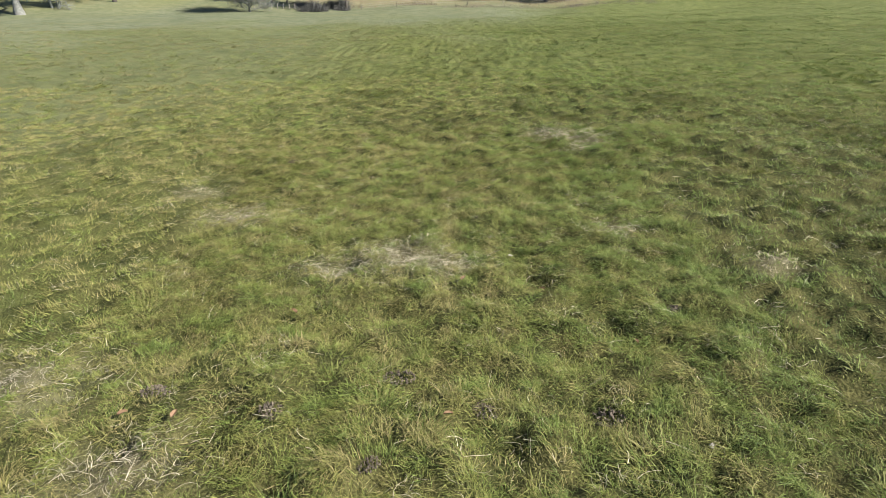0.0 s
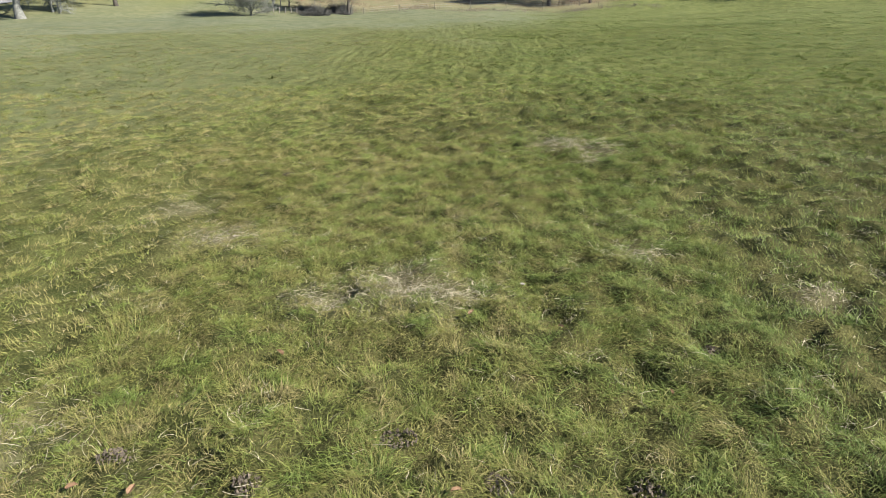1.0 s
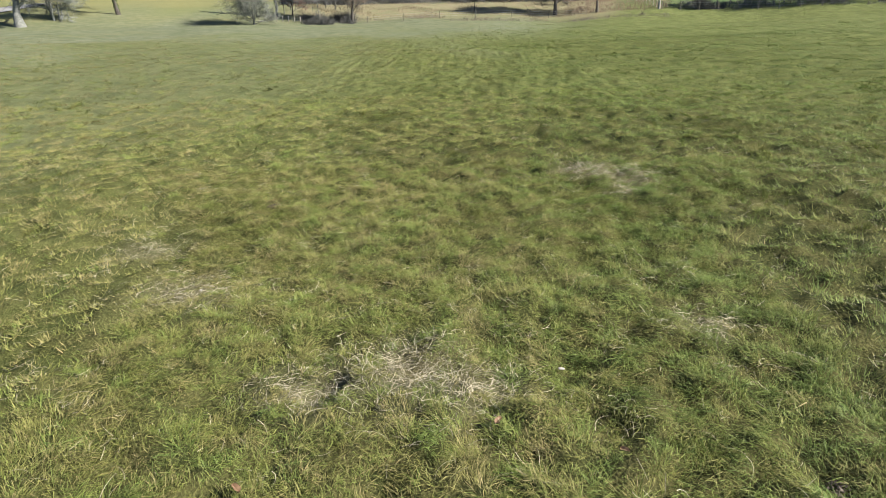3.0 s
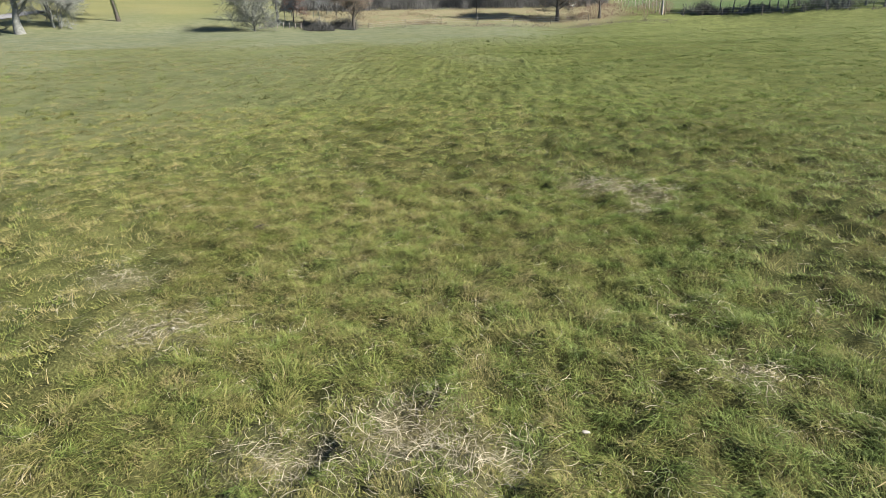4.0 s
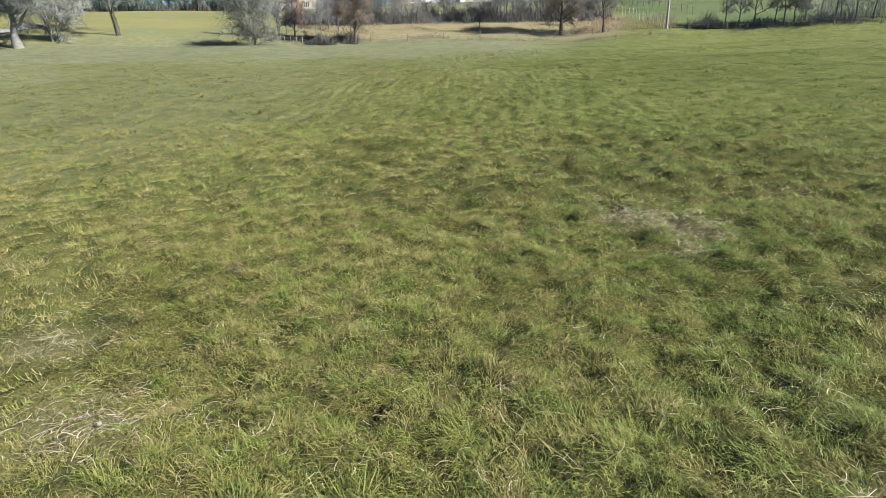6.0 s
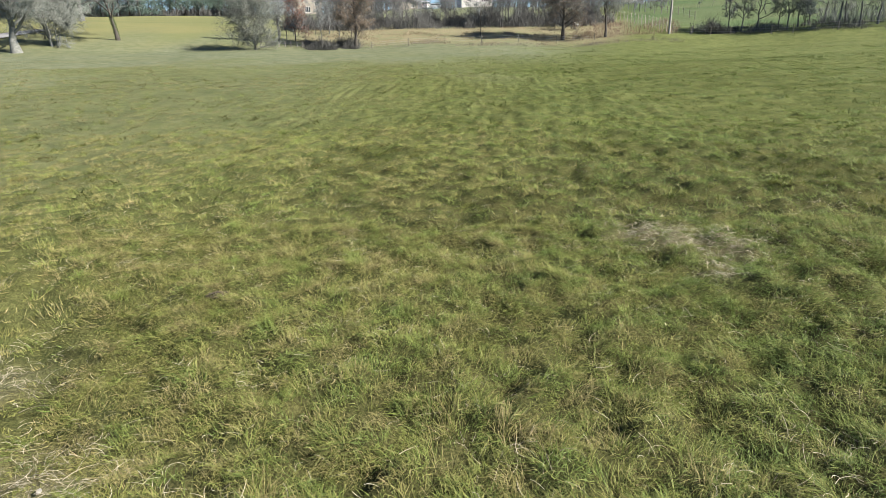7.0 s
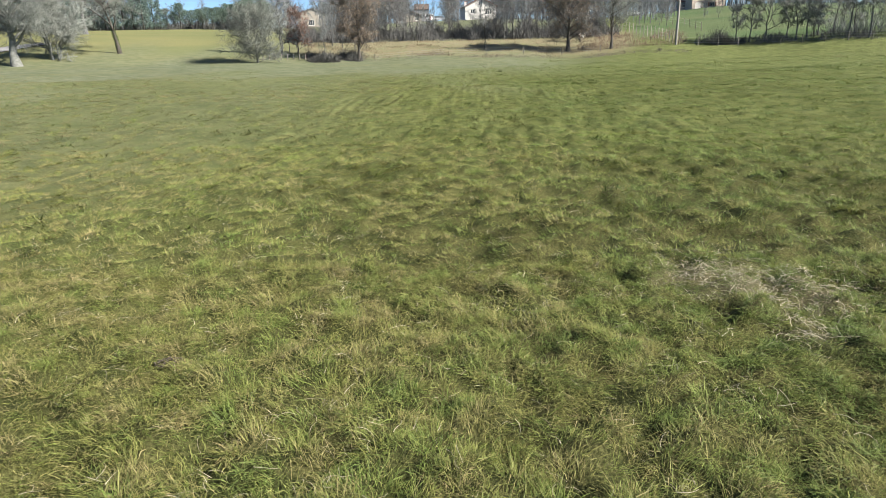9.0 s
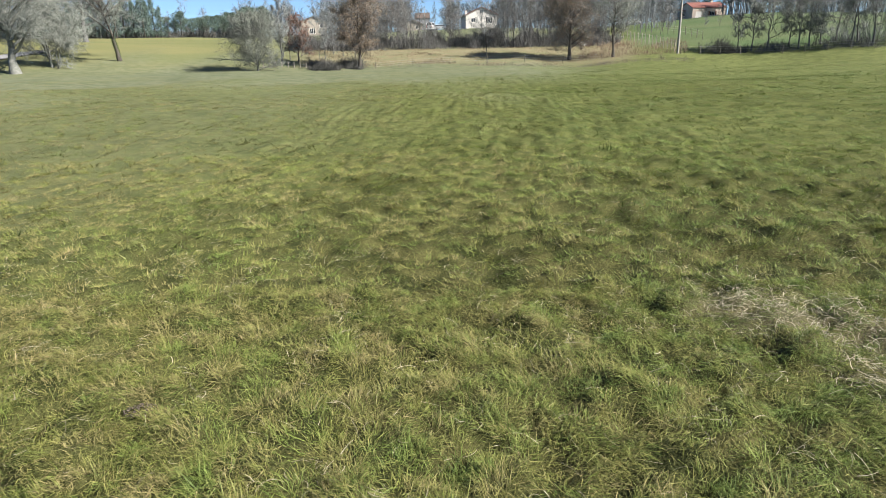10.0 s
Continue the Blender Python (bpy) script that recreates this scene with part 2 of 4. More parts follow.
def smooth(a, b, v):
    t = np.clip((v - a) / (b - a), 0, 1)
    return t * t * (3 - 2 * t)


def land(x, y):
    """Height of the ground: a meadow that climbs gently, a steeper slope beyond the far hedge, a plateau behind."""
    x, y = np.asarray(x, float), np.asarray(y, float)
    r = np.hypot(x, y)
    z = 0.019 * np.clip(y - 4, 0, 110) + 0.022 * x * np.exp(-(r / 42) ** 2) + 0.022 * np.clip(-x - 15, 0, 70) * (y > 0)
    z = z + (14.5 - 2.6 * np.clip((-x - 30) / 40, 0, 1)) * (1 - np.exp(-np.clip(r - 98, 0, None) / 115)) * (y > 20)
    az = np.degrees(np.arctan2(x, y - 7.3))
    right, mid = np.exp(-((az - 23) / 7) ** 2), np.exp(-((az + 0.5) / 6) ** 2)
    z = z + right * (2.1 * smooth(120, 230, r) - 0.55 * smooth(60, 96, r) * (1 - smooth(110, 140, r))) + 0.9 * mid * smooth(150, 200, r)
    z = z - 0.6 * np.exp(-((az - 8.5) / 4) ** 2) * smooth(55, 92, r) * (1 - smooth(108, 130, r))
    near = np.exp(-(r / 55) ** 2)
    z = z + 0.035 * near * waves(x, y, 2.2, 3) + 0.040 * near * waves(x, y, 0.60, 4) + 0.022 * near * waves(x, y, 0.25, 6) + 0.10 * waves(x, y, 17, 5)
    return z - 0.10 * float(waves(np.array(2.2), np.array(5.3), 17, 5)) * near


def ground_at(az, dist):
    """The place on the ground in a compass direction (degrees clockwise from +y) and distance from the end of the walk."""
    x, y = -0.35 + dist * math.sin(radians(az)), 7.3 + dist * math.cos(radians(az))
    return x, y, float(land(x, y))


# ---- mesh helpers ----
def mesh_of(name, verts, tris, mats, index=None, smooth=False):
    """A mesh of triangles from arrays."""
    verts, tris = np.asarray(verts, np.float32), np.asarray(tris, np.int32)
    me = bpy.data.meshes.new(name)
    me.vertices.add(len(verts))
    me.vertices.foreach_set("co", verts.ravel())
    me.loops.add(tris.size)
    me.loops.foreach_set("vertex_index", tris.ravel())
    me.polygons.add(len(tris))
    me.polygons.foreach_set("loop_start", np.arange(0, tris.size, 3, dtype=np.int32))
    for m in mats:
        me.materials.append(m)
    if index is not None:
        me.polygons.foreach_set("material_index", np.asarray(index, np.int32))
    me.polygons.foreach_set("use_smooth", np.full(len(tris), smooth))
    me.update()
    me.validate()
    return me


class Shape:
    """Gathers triangles: tubes, twigs and leaves."""

    def __init__(self):
        self.v, self.t, self.n = [], [], 0

    def add(self, verts, tris):
        self.v.append(np.asarray(verts, float))
        self.t.append(np.asarray(tris, int) + self.n)
        self.n += len(verts)

    def tube(self, pts, radii, sides=6):
        pts, radii = np.asarray(pts, float), np.asarray(radii, float)
        k = len(pts)
        d = np.gradient(pts, axis=0)
        d /= np.linalg.norm(d, axis=1)[:, None] + 1e-9
        ref = np.where(np.abs(d[:, 2:3]) > 0.9, [[1.0, 0, 0]], [[0, 0, 1.0]])
        u = np.cross(d, ref)
        u /= np.linalg.norm(u, axis=1)[:, None] + 1e-9
        w = np.cross(d, u)
        a = np.arange(sides) * 2 * np.pi / sides
        ring = pts[:, None] + radii[:, None, None] * (np.cos(a)[None, :, None] * u[:, None] + np.sin(a)[None, :, None] * w[:, None])
        i = np.arange(k - 1)[:, None] * sides
        j, j2 = np.arange(sides)[None], (np.arange(sides)[None] + 1) % sides
        q = np.stack([i + j, i + j2, i + sides + j2, i + sides + j], -1).reshape(-1, 4)
        self.add(ring.reshape(-1, 3), np.concatenate([q[:, [0, 1, 2]], q[:, [0, 2, 3]]]))

    def twigs(self, p, d, length, radius):
        """Three-sided tapering twigs."""
        p, d = np.asarray(p, float), np.asarray(d, float)
        n = len(p)
        d = d / (np.linalg.norm(d, axis=1)[:, None] + 1e-9)
        ref = np.where(np.abs(d[:, 2:3]) > 0.9, [[1.0, 0, 0]], [[0, 0, 1.0]])
        u = np.cross(d, ref)
        u /= np.linalg.norm(u, axis=1)[:, None] + 1e-9
        w = np.cross(d, u)
        length, radius = np.broadcast_to(length, n)[:, None], np.broadcast_to(radius, n)[:, None]
        ring = [p + radius * (math.cos(a) * u + math.sin(a) * w) for a in (0, 2.1, 4.2)]
        v = np.stack(ring + [p + length * d], 1).reshape(-1, 3)
        b = np.arange(n)[:, None] * 4
        self.add(v, np.concatenate([b + [0, 1, 3], b + [1, 2, 3], b + [2, 0, 3]]))

    def slivers(self, p, d, length, radius, rng):
        """Hair-thin twigs of far trees, one face each."""
        p, d = np.asarray(p, float), np.asarray(d, float)
        n = len(p)
        d = d / (np.linalg.norm(d, axis=1)[:, None] + 1e-9)
        u = np.cross(d, rng.normal(size=(n, 3)))
        u *= np.broadcast_to(radius, n)[:, None] / (np.linalg.norm(u, axis=1)[:, None] + 1e-9)
        v = np.stack([p - u, p + u, p + np.broadcast_to(length, n)[:, None] * d], 1).reshape(-1, 3)
        self.add(v, np.arange(3 * n).reshape(-1, 3))

    def leaves(self, p, size, rng, droop=0.0):
        """Small folded leaves or sprays of leaves, two faces each."""
        n = len(p)
        d, s = rng.normal(size=(n, 3)), rng.normal(size=(n, 3))
        d[:, 2] -= droop
        d /= np.linalg.norm(d, axis=1)[:, None]
        s -= d * (s * d).sum(1)[:, None]
        s /= np.linalg.norm(s, axis=1)[:, None]
        up = np.cross(d, s)
        L = size * rng.uniform(0.6, 1.3, (n, 1))
        v = np.stack([p, p + L * (0.5 * d + 0.32 * s + 0.1 * up), p + L * d, p + L * (0.5 * d - 0.32 * s + 0.1 * up)], 1).reshape(-1, 3)
        b = np.arange(n)[:, None] * 4
        self.add(v, np.concatenate([b + [0, 1, 2], b + [0, 2, 3]]))

    def mesh(self, name, mat, smooth=True):
        return mesh_of(name, np.concatenate(self.v), np.concatenate(self.t), [mat], smooth=smooth)


def hung(name, data, parent, label=""):
    ob = new(name, data)
    ob.parent = parent
    if label:
        ob["label"] = label
    return ob


def part(name, bm, material, parent, label="", bevel=0.0):
    """One mesh under a thing or a part."""
    if bevel:
        bmesh.ops.bevel(bm, geom=bm.edges[:], offset=bevel, segments=2, affect="EDGES", profile=0.6)
    bmesh.ops.recalc_face_normals(bm, faces=bm.faces[:])
    me = bpy.data.meshes.new(name)
    bm.to_mesh(me)
    bm.free()
    me.materials.append(material)
    return hung(name, me, parent, label)


def box(bm, x0, x1, y0, y1, z0, z1):
    v = [bm.verts.new((x, y, z)) for z in (z0, z1) for y in (y0, y1) for x in (x0, x1)]
    for f in ((0, 2, 3, 1), (4, 5, 7, 6), (0, 1, 5, 4), (2, 6, 7, 3), (0, 4, 6, 2), (1, 3, 7, 5)):
        bm.faces.new([v[i] for i in f])
    return bm


def prism(bm, outline, y0, y1):
    """An outline in x, z drawn from y0 to y1."""
    a, b = [bm.verts.new((x, y0, z)) for x, z in outline], [bm.verts.new((x, y1, z)) for x, z in outline]
    bm.faces.new(a)
    bm.faces.new(b[::-1])
    for i in range(len(a)):
        j = (i + 1) % len(a)
        bm.faces.new((a[j], a[i], b[i], b[j]))
    return bm


def thing(name, m, label, category, group=""):
    ob = new(name)
    ob.matrix_world = m
    ob.empty_display_size = 0.3
    return tagged(ob, label, category, group)


# ---- the ground: one sheet to the horizon, fine where the camera passes ----
STRAW_SPOTS = [(2.70, 12.85, 0.65), (3.15, 12.45, 0.45), (2.15, 13.1, 0.40), (2.75, 11.75, 0.22), (-3.5, 3.95, 0.60), (-2.13, 2.9, 0.45), (-0.3, 6.4, 0.55), (-1.2, 6.35, 0.45), (0.25, 6.25, 0.40), (-0.35, 6.75, 0.40), (-3.05, 8.3, 0.55), (4.1, 6.2, 0.25), (2.5, 7.3, 0.28), (-4.2, 9.6, 0.40)]


MOLEHILLS = [(-0.18, 4.0, 0.15), (0.55, 3.55, 0.12), (1.54, 3.49, 0.16), (-1.15, 3.45, 0.13), (-2.22, 3.75, 0.13), (-2.91, 11.32, 0.12), (2.6, 5.2, 0.09), (-0.3, 2.9, 0.10)]


def bare_share(x, y):
    """How far the earth of the molehills has smothered the grass."""
    s = np.zeros_like(x)
    for px, py, r in MOLEHILLS:
        s = np.maximum(s, np.exp(-(((x - px) ** 2 + (y - py) ** 2) / (0.85 * r) ** 2) ** 2))
    return s


def straw_share(x, y):
    s = np.zeros_like(x)
    for px, py, r in STRAW_SPOTS:
        s = np.maximum(s, np.exp(-((x - px) ** 2 + ((y - py) * 1.2) ** 2) / (r * r)))
    return s


def build_ground():
    def lines(a, b, step):
        """Even lines from a to b, then wider and wider apart out to the horizon."""
        out = np.cumsum(step * 1.062 ** np.arange(1, 124))
        return np.concatenate([a - out[::-1], np.arange(a, b, step), b + out])

    gx, gy = lines(-6.0, 6.0, 0.10), lines(1.6, 15.0, 0.10)
    n = len(gx)
    x, y = np.meshgrid(gx, gy)
    x, y = x.ravel(), y.ravel()
    z = land(x, y)
    i = (np.arange(len(gy) - 1)[:, None] * n + np.arange(n - 1)[None]).ravel()
    tris = np.concatenate([np.stack([i, i + 1, i + n + 1], 1), np.stack([i, i + n + 1, i + n], 1)])
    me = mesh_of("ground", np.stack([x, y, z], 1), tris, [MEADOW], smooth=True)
    r, az = np.hypot(x, y - 7.3), np.degrees(np.arctan2(x, y - 7.3))
    ragged = 4 * waves(x, y, 14, 11)
    dry = smooth(92, 96, r + 0.4 * ragged) * (1 - smooth(116, 122, r)) * smooth(-17, -14, az) * (1 - smooth(13, 15, az)) * 0.9
    dry = np.maximum(dry, 0.4 * straw_share(x, y))
    dry = np.maximum(dry, 0.55 * smooth(150, 165, r + ragged) * (1 - smooth(205, 215, r)) * smooth(-33, -31, az) * (1 - smooth(-28.5, -26.5, az)))
    hill = smooth(104, 112, r + 0.5 * ragged) * smooth(12.5, 14.5, az) * (1 - smooth(75, 90, az))
    yellow = smooth(84, 122, r + 2 * ragged) * (1 - smooth(-17, -15, az)) * smooth(-75, -60, az) * 0.95
    short = smooth(36, 66, r + 2 * ragged) * (1 - 0.85 * smooth(3, 15, az)) * (1 - 0.75 * smooth(118, 124, r) * smooth(10, 13, az))
    # left side greyed as well, a pale haze put into the ground colour
    short = np.maximum(short, 0.42 * smooth(1, 12, -x) * smooth(5, 18, r))
    a = me.attributes.new("cover", "FLOAT_COLOR", "POINT")
    a.data.foreach_set("color", np.stack([dry, yellow, short, hill], 1).astype(np.float32).ravel())
    # painted shade under the blades: strongest near, weaker far off and leftward
    me.attributes.new("shaded_thatch", "FLOAT", "POINT").data.foreach_set("value", (1 - 0.7 * smooth(9, 24, np.hypot(x, y - 4.0)) - 0.3 * smooth(38, 60, r + ragged) - 0.3 * smooth(0.5, 6, -x) * (1 - smooth(9, 24, np.hypot(x, y - 4.0)))).astype(np.float32))
    tagged(new("ground", me), "green grazed pasture with tussocky winter grass", "meadow", kind="structure")


build_ground()


# ---- the sward ----
def lie(x, y):
    """The way in which the grass leans."""
    return 1.6 * waves(x, y, 5.0, 21) + 0.9 * waves(x, y, 1.1, 22) + 2.6


def sward(name, x0, x1, y0, y1, tufts, per, radius, length, width, segs, mat, label, seed, keep=None, gaps=0.45, lump=0.42, shift=0.0, vary=0.20):
    """Tussocks of long thin blades; each tussock is combed one way, its blades rise, arch over and lie on their neighbours."""
    rng = np.random.default_rng(seed)
    cx, cy = rng.uniform(x0, x1, tufts), rng.uniform(y0, y1, tufts)
    if keep is not None:
        k = keep(cx, cy, rng)
        cx, cy = cx[k], cy[k]
    k = rng.uniform(0, 1, len(cx)) < 1.0 - 0.62 * gaps + gaps * waves(cx, cy, lump, 24)
    cx, cy = cx[k], cy[k]
    n = len(cx)
    vigour = np.clip(0.95 + 0.34 * waves(cx, cy, lump, 24) + 0.20 * waves(cx, cy, 1.9 * lump, 23) + 0.25 * rng.normal(size=n), 0.35, 1.9)
    # tone climbs leftward: drier grass, plus the haze painted into that side
    tone = np.clip(0.48 + shift - np.where(cx < 0, 0.19, 0.55) * np.clip(cx / 8, -1.1, 0.5) + vary * (rng.normal(size=n) + 1.1 * waves(cx, cy, 1.7 * lump, 25)), 0, 1)
    vigour *= 1 - 0.6 * np.clip(straw_share(cx, cy), 0, 1)
    comb = lie(cx, cy) + rng.normal(0, 1.15, n)
    upright = rng.normal(0, 11, n)
    m = n * per
    cx, cy, vigour, comb, upright = (np.repeat(v, per) for v in (cx, cy, vigour, comb, upright))
    a, rr = rng.uniform(0, 2 * np.pi, m), radius * np.sqrt(rng.uniform(0, 1, m)) * (0.55 + 0.5 * vigour)
    px, py = cx + rr * np.cos(a), cy + rr * np.sin(a)
    th, out = comb + rng.normal(0, 0.42, m), rr / radius
    dx, dy = np.cos(th) + 0.75 * out * np.cos(a), np.sin(th) + 0.75 * out * np.sin(a)
    d = np.hypot(dx, dy) + 1e-6
    dx, dy = dx / d, dy / d
    L = length * vigour * rng.uniform(0.5, 1.45, m) * (1 - 0.75 * bare_share(px, py))
    e1, e2 = np.radians(rng.normal(62, 14, m) - 18 * out + upright), np.radians(rng.normal(16, 19, m) - 18 * out + upright)
    w = width * rng.uniform(0.65, 1.35, m)
    p0 = np.stack([px, py, land(px, py) - 0.012], 1)
    way = np.stack([dx, dy, np.zeros(m)], 1)
    side = np.stack([-dy, dx, rng.normal(0, 0.45, m)], 1) * w[:, None] / 2
    up = np.array([0, 0, 1.0])
    step1 = np.cos(e1)[:, None] * way + np.sin(e1)[:, None] * up
    step2 = np.cos(e2)[:, None] * way + np.sin(e2)[:, None] * up
    p1 = p0 + 0.42 * L[:, None] * step1
    p2 = p1 + 0.63 * L[:, None] * step2
    if segs == 2:
        v = np.stack([p0, p1 - side, p1 + side, p2], 1).reshape(-1, 3)
        b = np.arange(m)[:, None] * 4
        t = np.stack([b + [0, 2, 1], b + [1, 2, 3]], 1).reshape(-1, 3)
    else:
        v = np.stack([p0 - side, p0 + side, 0.5 * (p1 + p2)], 1).reshape(-1, 3)
        t = np.arange(m)[:, None] * 3 + np.array([[0, 1, 2]])
    me = mesh_of(name, v, t, [mat])
    me.attributes.new("tuft", "FLOAT", "POINT").data.foreach_set("value", np.repeat(tone, per * (4 if segs == 2 else 3)).astype(np.float32))
    return tagged(new(name, me), label, "grass", kind="stuff")


def strip(y):
    """Half the width of the strip that the walk passes close over."""
    return 3.5 + 0.74 * np.clip(y - 10.0, 0, None)


def close_by(x, y, rng):
    return np.abs(x) < strip(y)


def beyond(extra):
    """The rest, thinned out well aside of the walk."""
    def keep(x, y, rng):
        side = np.abs(x) - (3.4 + 0.78 * np.clip(y - 1.5, 0, None))
        return (rng.uniform(0, 1, len(x)) < np.where(side < extra, 1.0, 0.06) * np.clip((70 - y) / 24, 0.1, 1) * np.clip(16 / np.clip(y, 1, None), 0.62 if extra < 0.5 else 1.0, 1)) & ((np.abs(x) >= strip(y)) | (y > 13.6))
    return keep


def uneven(x, y, rng):
    """Far off, tussocks stand chiefly on the ungrazed right-hand side."""
    return (np.abs(x) < 6 + 0.8 * y) & (rng.uniform(0, 1, len(x)) < np.clip((x + 0.04 * y) / (0.25 * y), 0, 1))


def inside(x, y, rng):
    """Within sight of the walk, and thinner far off."""
    return (np.abs(x) < 5 + 0.75 * y) & (rng.uniform(0, 1, len(x)) < np.clip(14 / y, 0.25, 0.8))


def scattered(x, y, rng):
    """Dotted over the lush part of the pasture, more of them on its right."""
    return (np.abs(x) < 4 + 0.75 * y) & (rng.uniform(0, 1, len(x)) < np.clip(0.62 + 0.02 * x, 0.2, 0.9) * np.clip((66 - y) / 26, 0.1, 1))


sward("near_grass", -6.2, 6.2, 1.9, 13.6, 27000, 36, 0.090, 0.104, 0.0037, 2, BLADE, "long matted green and olive grass blades leaning over", 31, close_by, 0.34, 0.30)
sward("middle_grass", -18, 18, 1.9, 24.0, 76000, 21, 0.11, 0.112, 0.0082, 1, BLADE, "tussocky green and olive grass of the pasture", 32, beyond(0.4), 0.42, 0.40)
sward("far_grass", -46, 46, 24.0, 66.0, 86000, 9, 0.20, 0.085, 0.021, 1, FAR_BLADE, "short tussocks of grazed pasture grass", 33, beyond(0.6), 0.4, 0.6, 0.0, 0.11)
sward("distant_grass", -62, 62, 48.0, 98.0, 24000, 7, 0.35, 0.14, 0.045, 1, FAR_BLADE, "low grazed grass of the far pasture", 34, uneven, 0.8, 2.4)
sward("rank_tussocks", -30, 30, 2.2, 46.0, 19000, 34, 0.13, 0.17, 0.0070, 1, BLADE, "dark green rank tussocks that the grazing has left", 36, inside, 0.95, 1.1, -0.18)
sward("far_tussocks", -44, 44, 15.0, 66.0, 36000, 12, 0.22, 0.14, 0.021, 1, FAR_BLADE, "dark green tussocks dotted over the far pasture", 37, scattered, 0.9, 1.5, -0.36)
sward("grass_behind", -9, 9, -7.0, 2.1, 3500, 12, 0.12, 0.14, 0.014, 1, BLADE, "green pasture grass behind the walk", 35)


def straw(name, pts, label, seed, lift=0.0):
    """Dead stalks that lie curved on the grass."""
    rng = np.random.default_rng(seed)
    m, k = len(pts), 5
    th = rng.uniform(0, 2 * np.pi, m)
    L, curl = rng.uniform(0.07, 0.22, m), rng.normal(0, 0.38, m)
    e = np.radians(rng.normal(9, 11, m))
    p = np.stack([pts[:, 0], pts[:, 1], land(pts[:, 0], pts[:, 1]) + lift + rng.uniform(0.03, 0.085, m)], 1)
    w = rng.uniform(0.0018, 0.0050, m)
    rows = []
    for i in range(k):
        side = np.stack([-np.sin(th), np.cos(th), 0.3 * np.ones(m)], 1) * (w * (1 - 0.16 * i) / 2)[:, None]
        rows += [p - side, p + side]
        p = p + (L / (k - 1))[:, None] * np.stack([np.cos(th) * np.cos(e), np.sin(th) * np.cos(e), np.sin(e)], 1)
        th, e = th + curl, e - np.radians(rng.uniform(4, 16, m))
    v = np.stack(rows, 1).reshape(-1, 3)
    b = np.arange(m)[:, None] * 2 * k
    q = np.concatenate([np.stack([b + [2 * i, 2 * i + 1, 2 * i + 3], b + [2 * i, 2 * i + 3, 2 * i + 2]], 1).reshape(-1, 3) for i in range(k - 1)])
    return tagged(new(name, mesh_of(name, v, q, [STRAW])), label, "straw", kind="stuff")


def strewn():
    rng, pts = np.random.default_rng(41), []
    for x, y, r in STRAW_SPOTS:
        n = int(900 * r * r + 70)
        pts.append(np.stack([rng.normal(x, 0.7 * r, n), rng.normal(y, 0.55 * r, n)], 1))
    c = np.stack([rng.uniform(-9, 9, 420), rng.uniform(2, 15, 420)], 1)
    pts.append(np.repeat(c, 9, 0) + rng.normal(0, 0.10, (420 * 9, 2)))
    loose = np.stack([rng.uniform(-10, 10, 3600), rng.uniform(1.8, 18, 3600)], 1)
    straw("dry_straw", np.concatenate(pts), "pale dry grass stalks lying in patches on the meadow", 42)
    straw("loose_stalks", loose, "single pale curled stalks strewn over the grass", 43, 0.035)


strewn()


# ---- small things in the grass ----
def clod_heap(x, y, size, seed):
    """A low heap of crumbled dark earth."""
    rng = np.random.default_rng(seed)
    bm = bmesh.new()
    for i in range(110):
        r = size * math.sqrt(rng.uniform(0, 1))
        a, s = rng.uniform(0, 6.3), size * (0.035 + 0.11 * rng.uniform(0, 1) ** 2.5)
        c = (r * math.cos(a), 0.75 * r * math.sin(a), 0.20 * size * (1 - r / size) + 0.006)
        made = bmesh.ops.create_icosphere(bm, subdivisions=1, radius=s, matrix=Matrix.Translation(c) @ pose(0, 0, 0, *rng.uniform(0, 360, 3)) @ Matrix.Diagonal((1.0, 0.75, 0.55, 1.0)))
        for v in made["verts"]:
            v.co += Vector(rng.normal(0, 0.24 * s, 3))
    me = bpy.data.meshes.new("molehill")
    bm.to_mesh(me)
    bm.free()
    me.materials.append(SOIL)
    ob = new("molehill", me)
    ob.matrix_world = pose(x, y, float(land(x, y)) + 0.03, 0, 0, rng.uniform(0, 360))
    tagged(ob, "small heap of crumbled dark earth in the grass", "molehill", "dark heaps in the meadow")


for i, (x, y, s) in enumerate(MOLEHILLS):
    clod_heap(x, y, s, 50 + i)


def fallen_leaf(x, y, turn, size):
    bm = bmesh.new()
    n = 6
    rows = []
    for i in range(n + 1):
        s = i / n
        w = size * 0.30 * math.sin(math.pi * min(1, s * 0.96 + 0.04)) * (1 + 0.25 * math.sin(9 * s))
        rows.append([bm.verts.new((size * (s - 0.5), k * w, size * (0.16 * k * k + 0.10 * math.sin(3 * s)))) for k in (-1, 0, 1)])
    for a, b in zip(rows, rows[1:]):
        for k in (0, 1):
            bm.faces.new((a[k], b[k], b[k + 1], a[k + 1]))
    me = bpy.data.meshes.new("fallen_leaf")
    bm.to_mesh(me)
    bm.free()
    me.materials.append(DEAD_LEAF)
    ob = new("fallen_leaf", me)
    ob.matrix_world = pose(x, y, float(land(x, y)) + 0.07, 12, -8, turn)
    tagged(ob, "curled brown dead leaf lying on the grass", "leaf", "dead leaves in the meadow")


for x, y, turn, s in [(-2.33, 3.43, 20, 0.08), (-1.88, 3.36, 80, 0.08), (-1.37, 5.1, 140, 0.09), (0.40, 5.77, 50, 0.08), (0.26, 3.39, 200, 0.08), (1.25, 5.4, 320, 0.07), (-2.95, 2.75, 10, 0.11), (2.05, 4.6, 100, 0.06)]:
    fallen_leaf(x, y, turn, s)


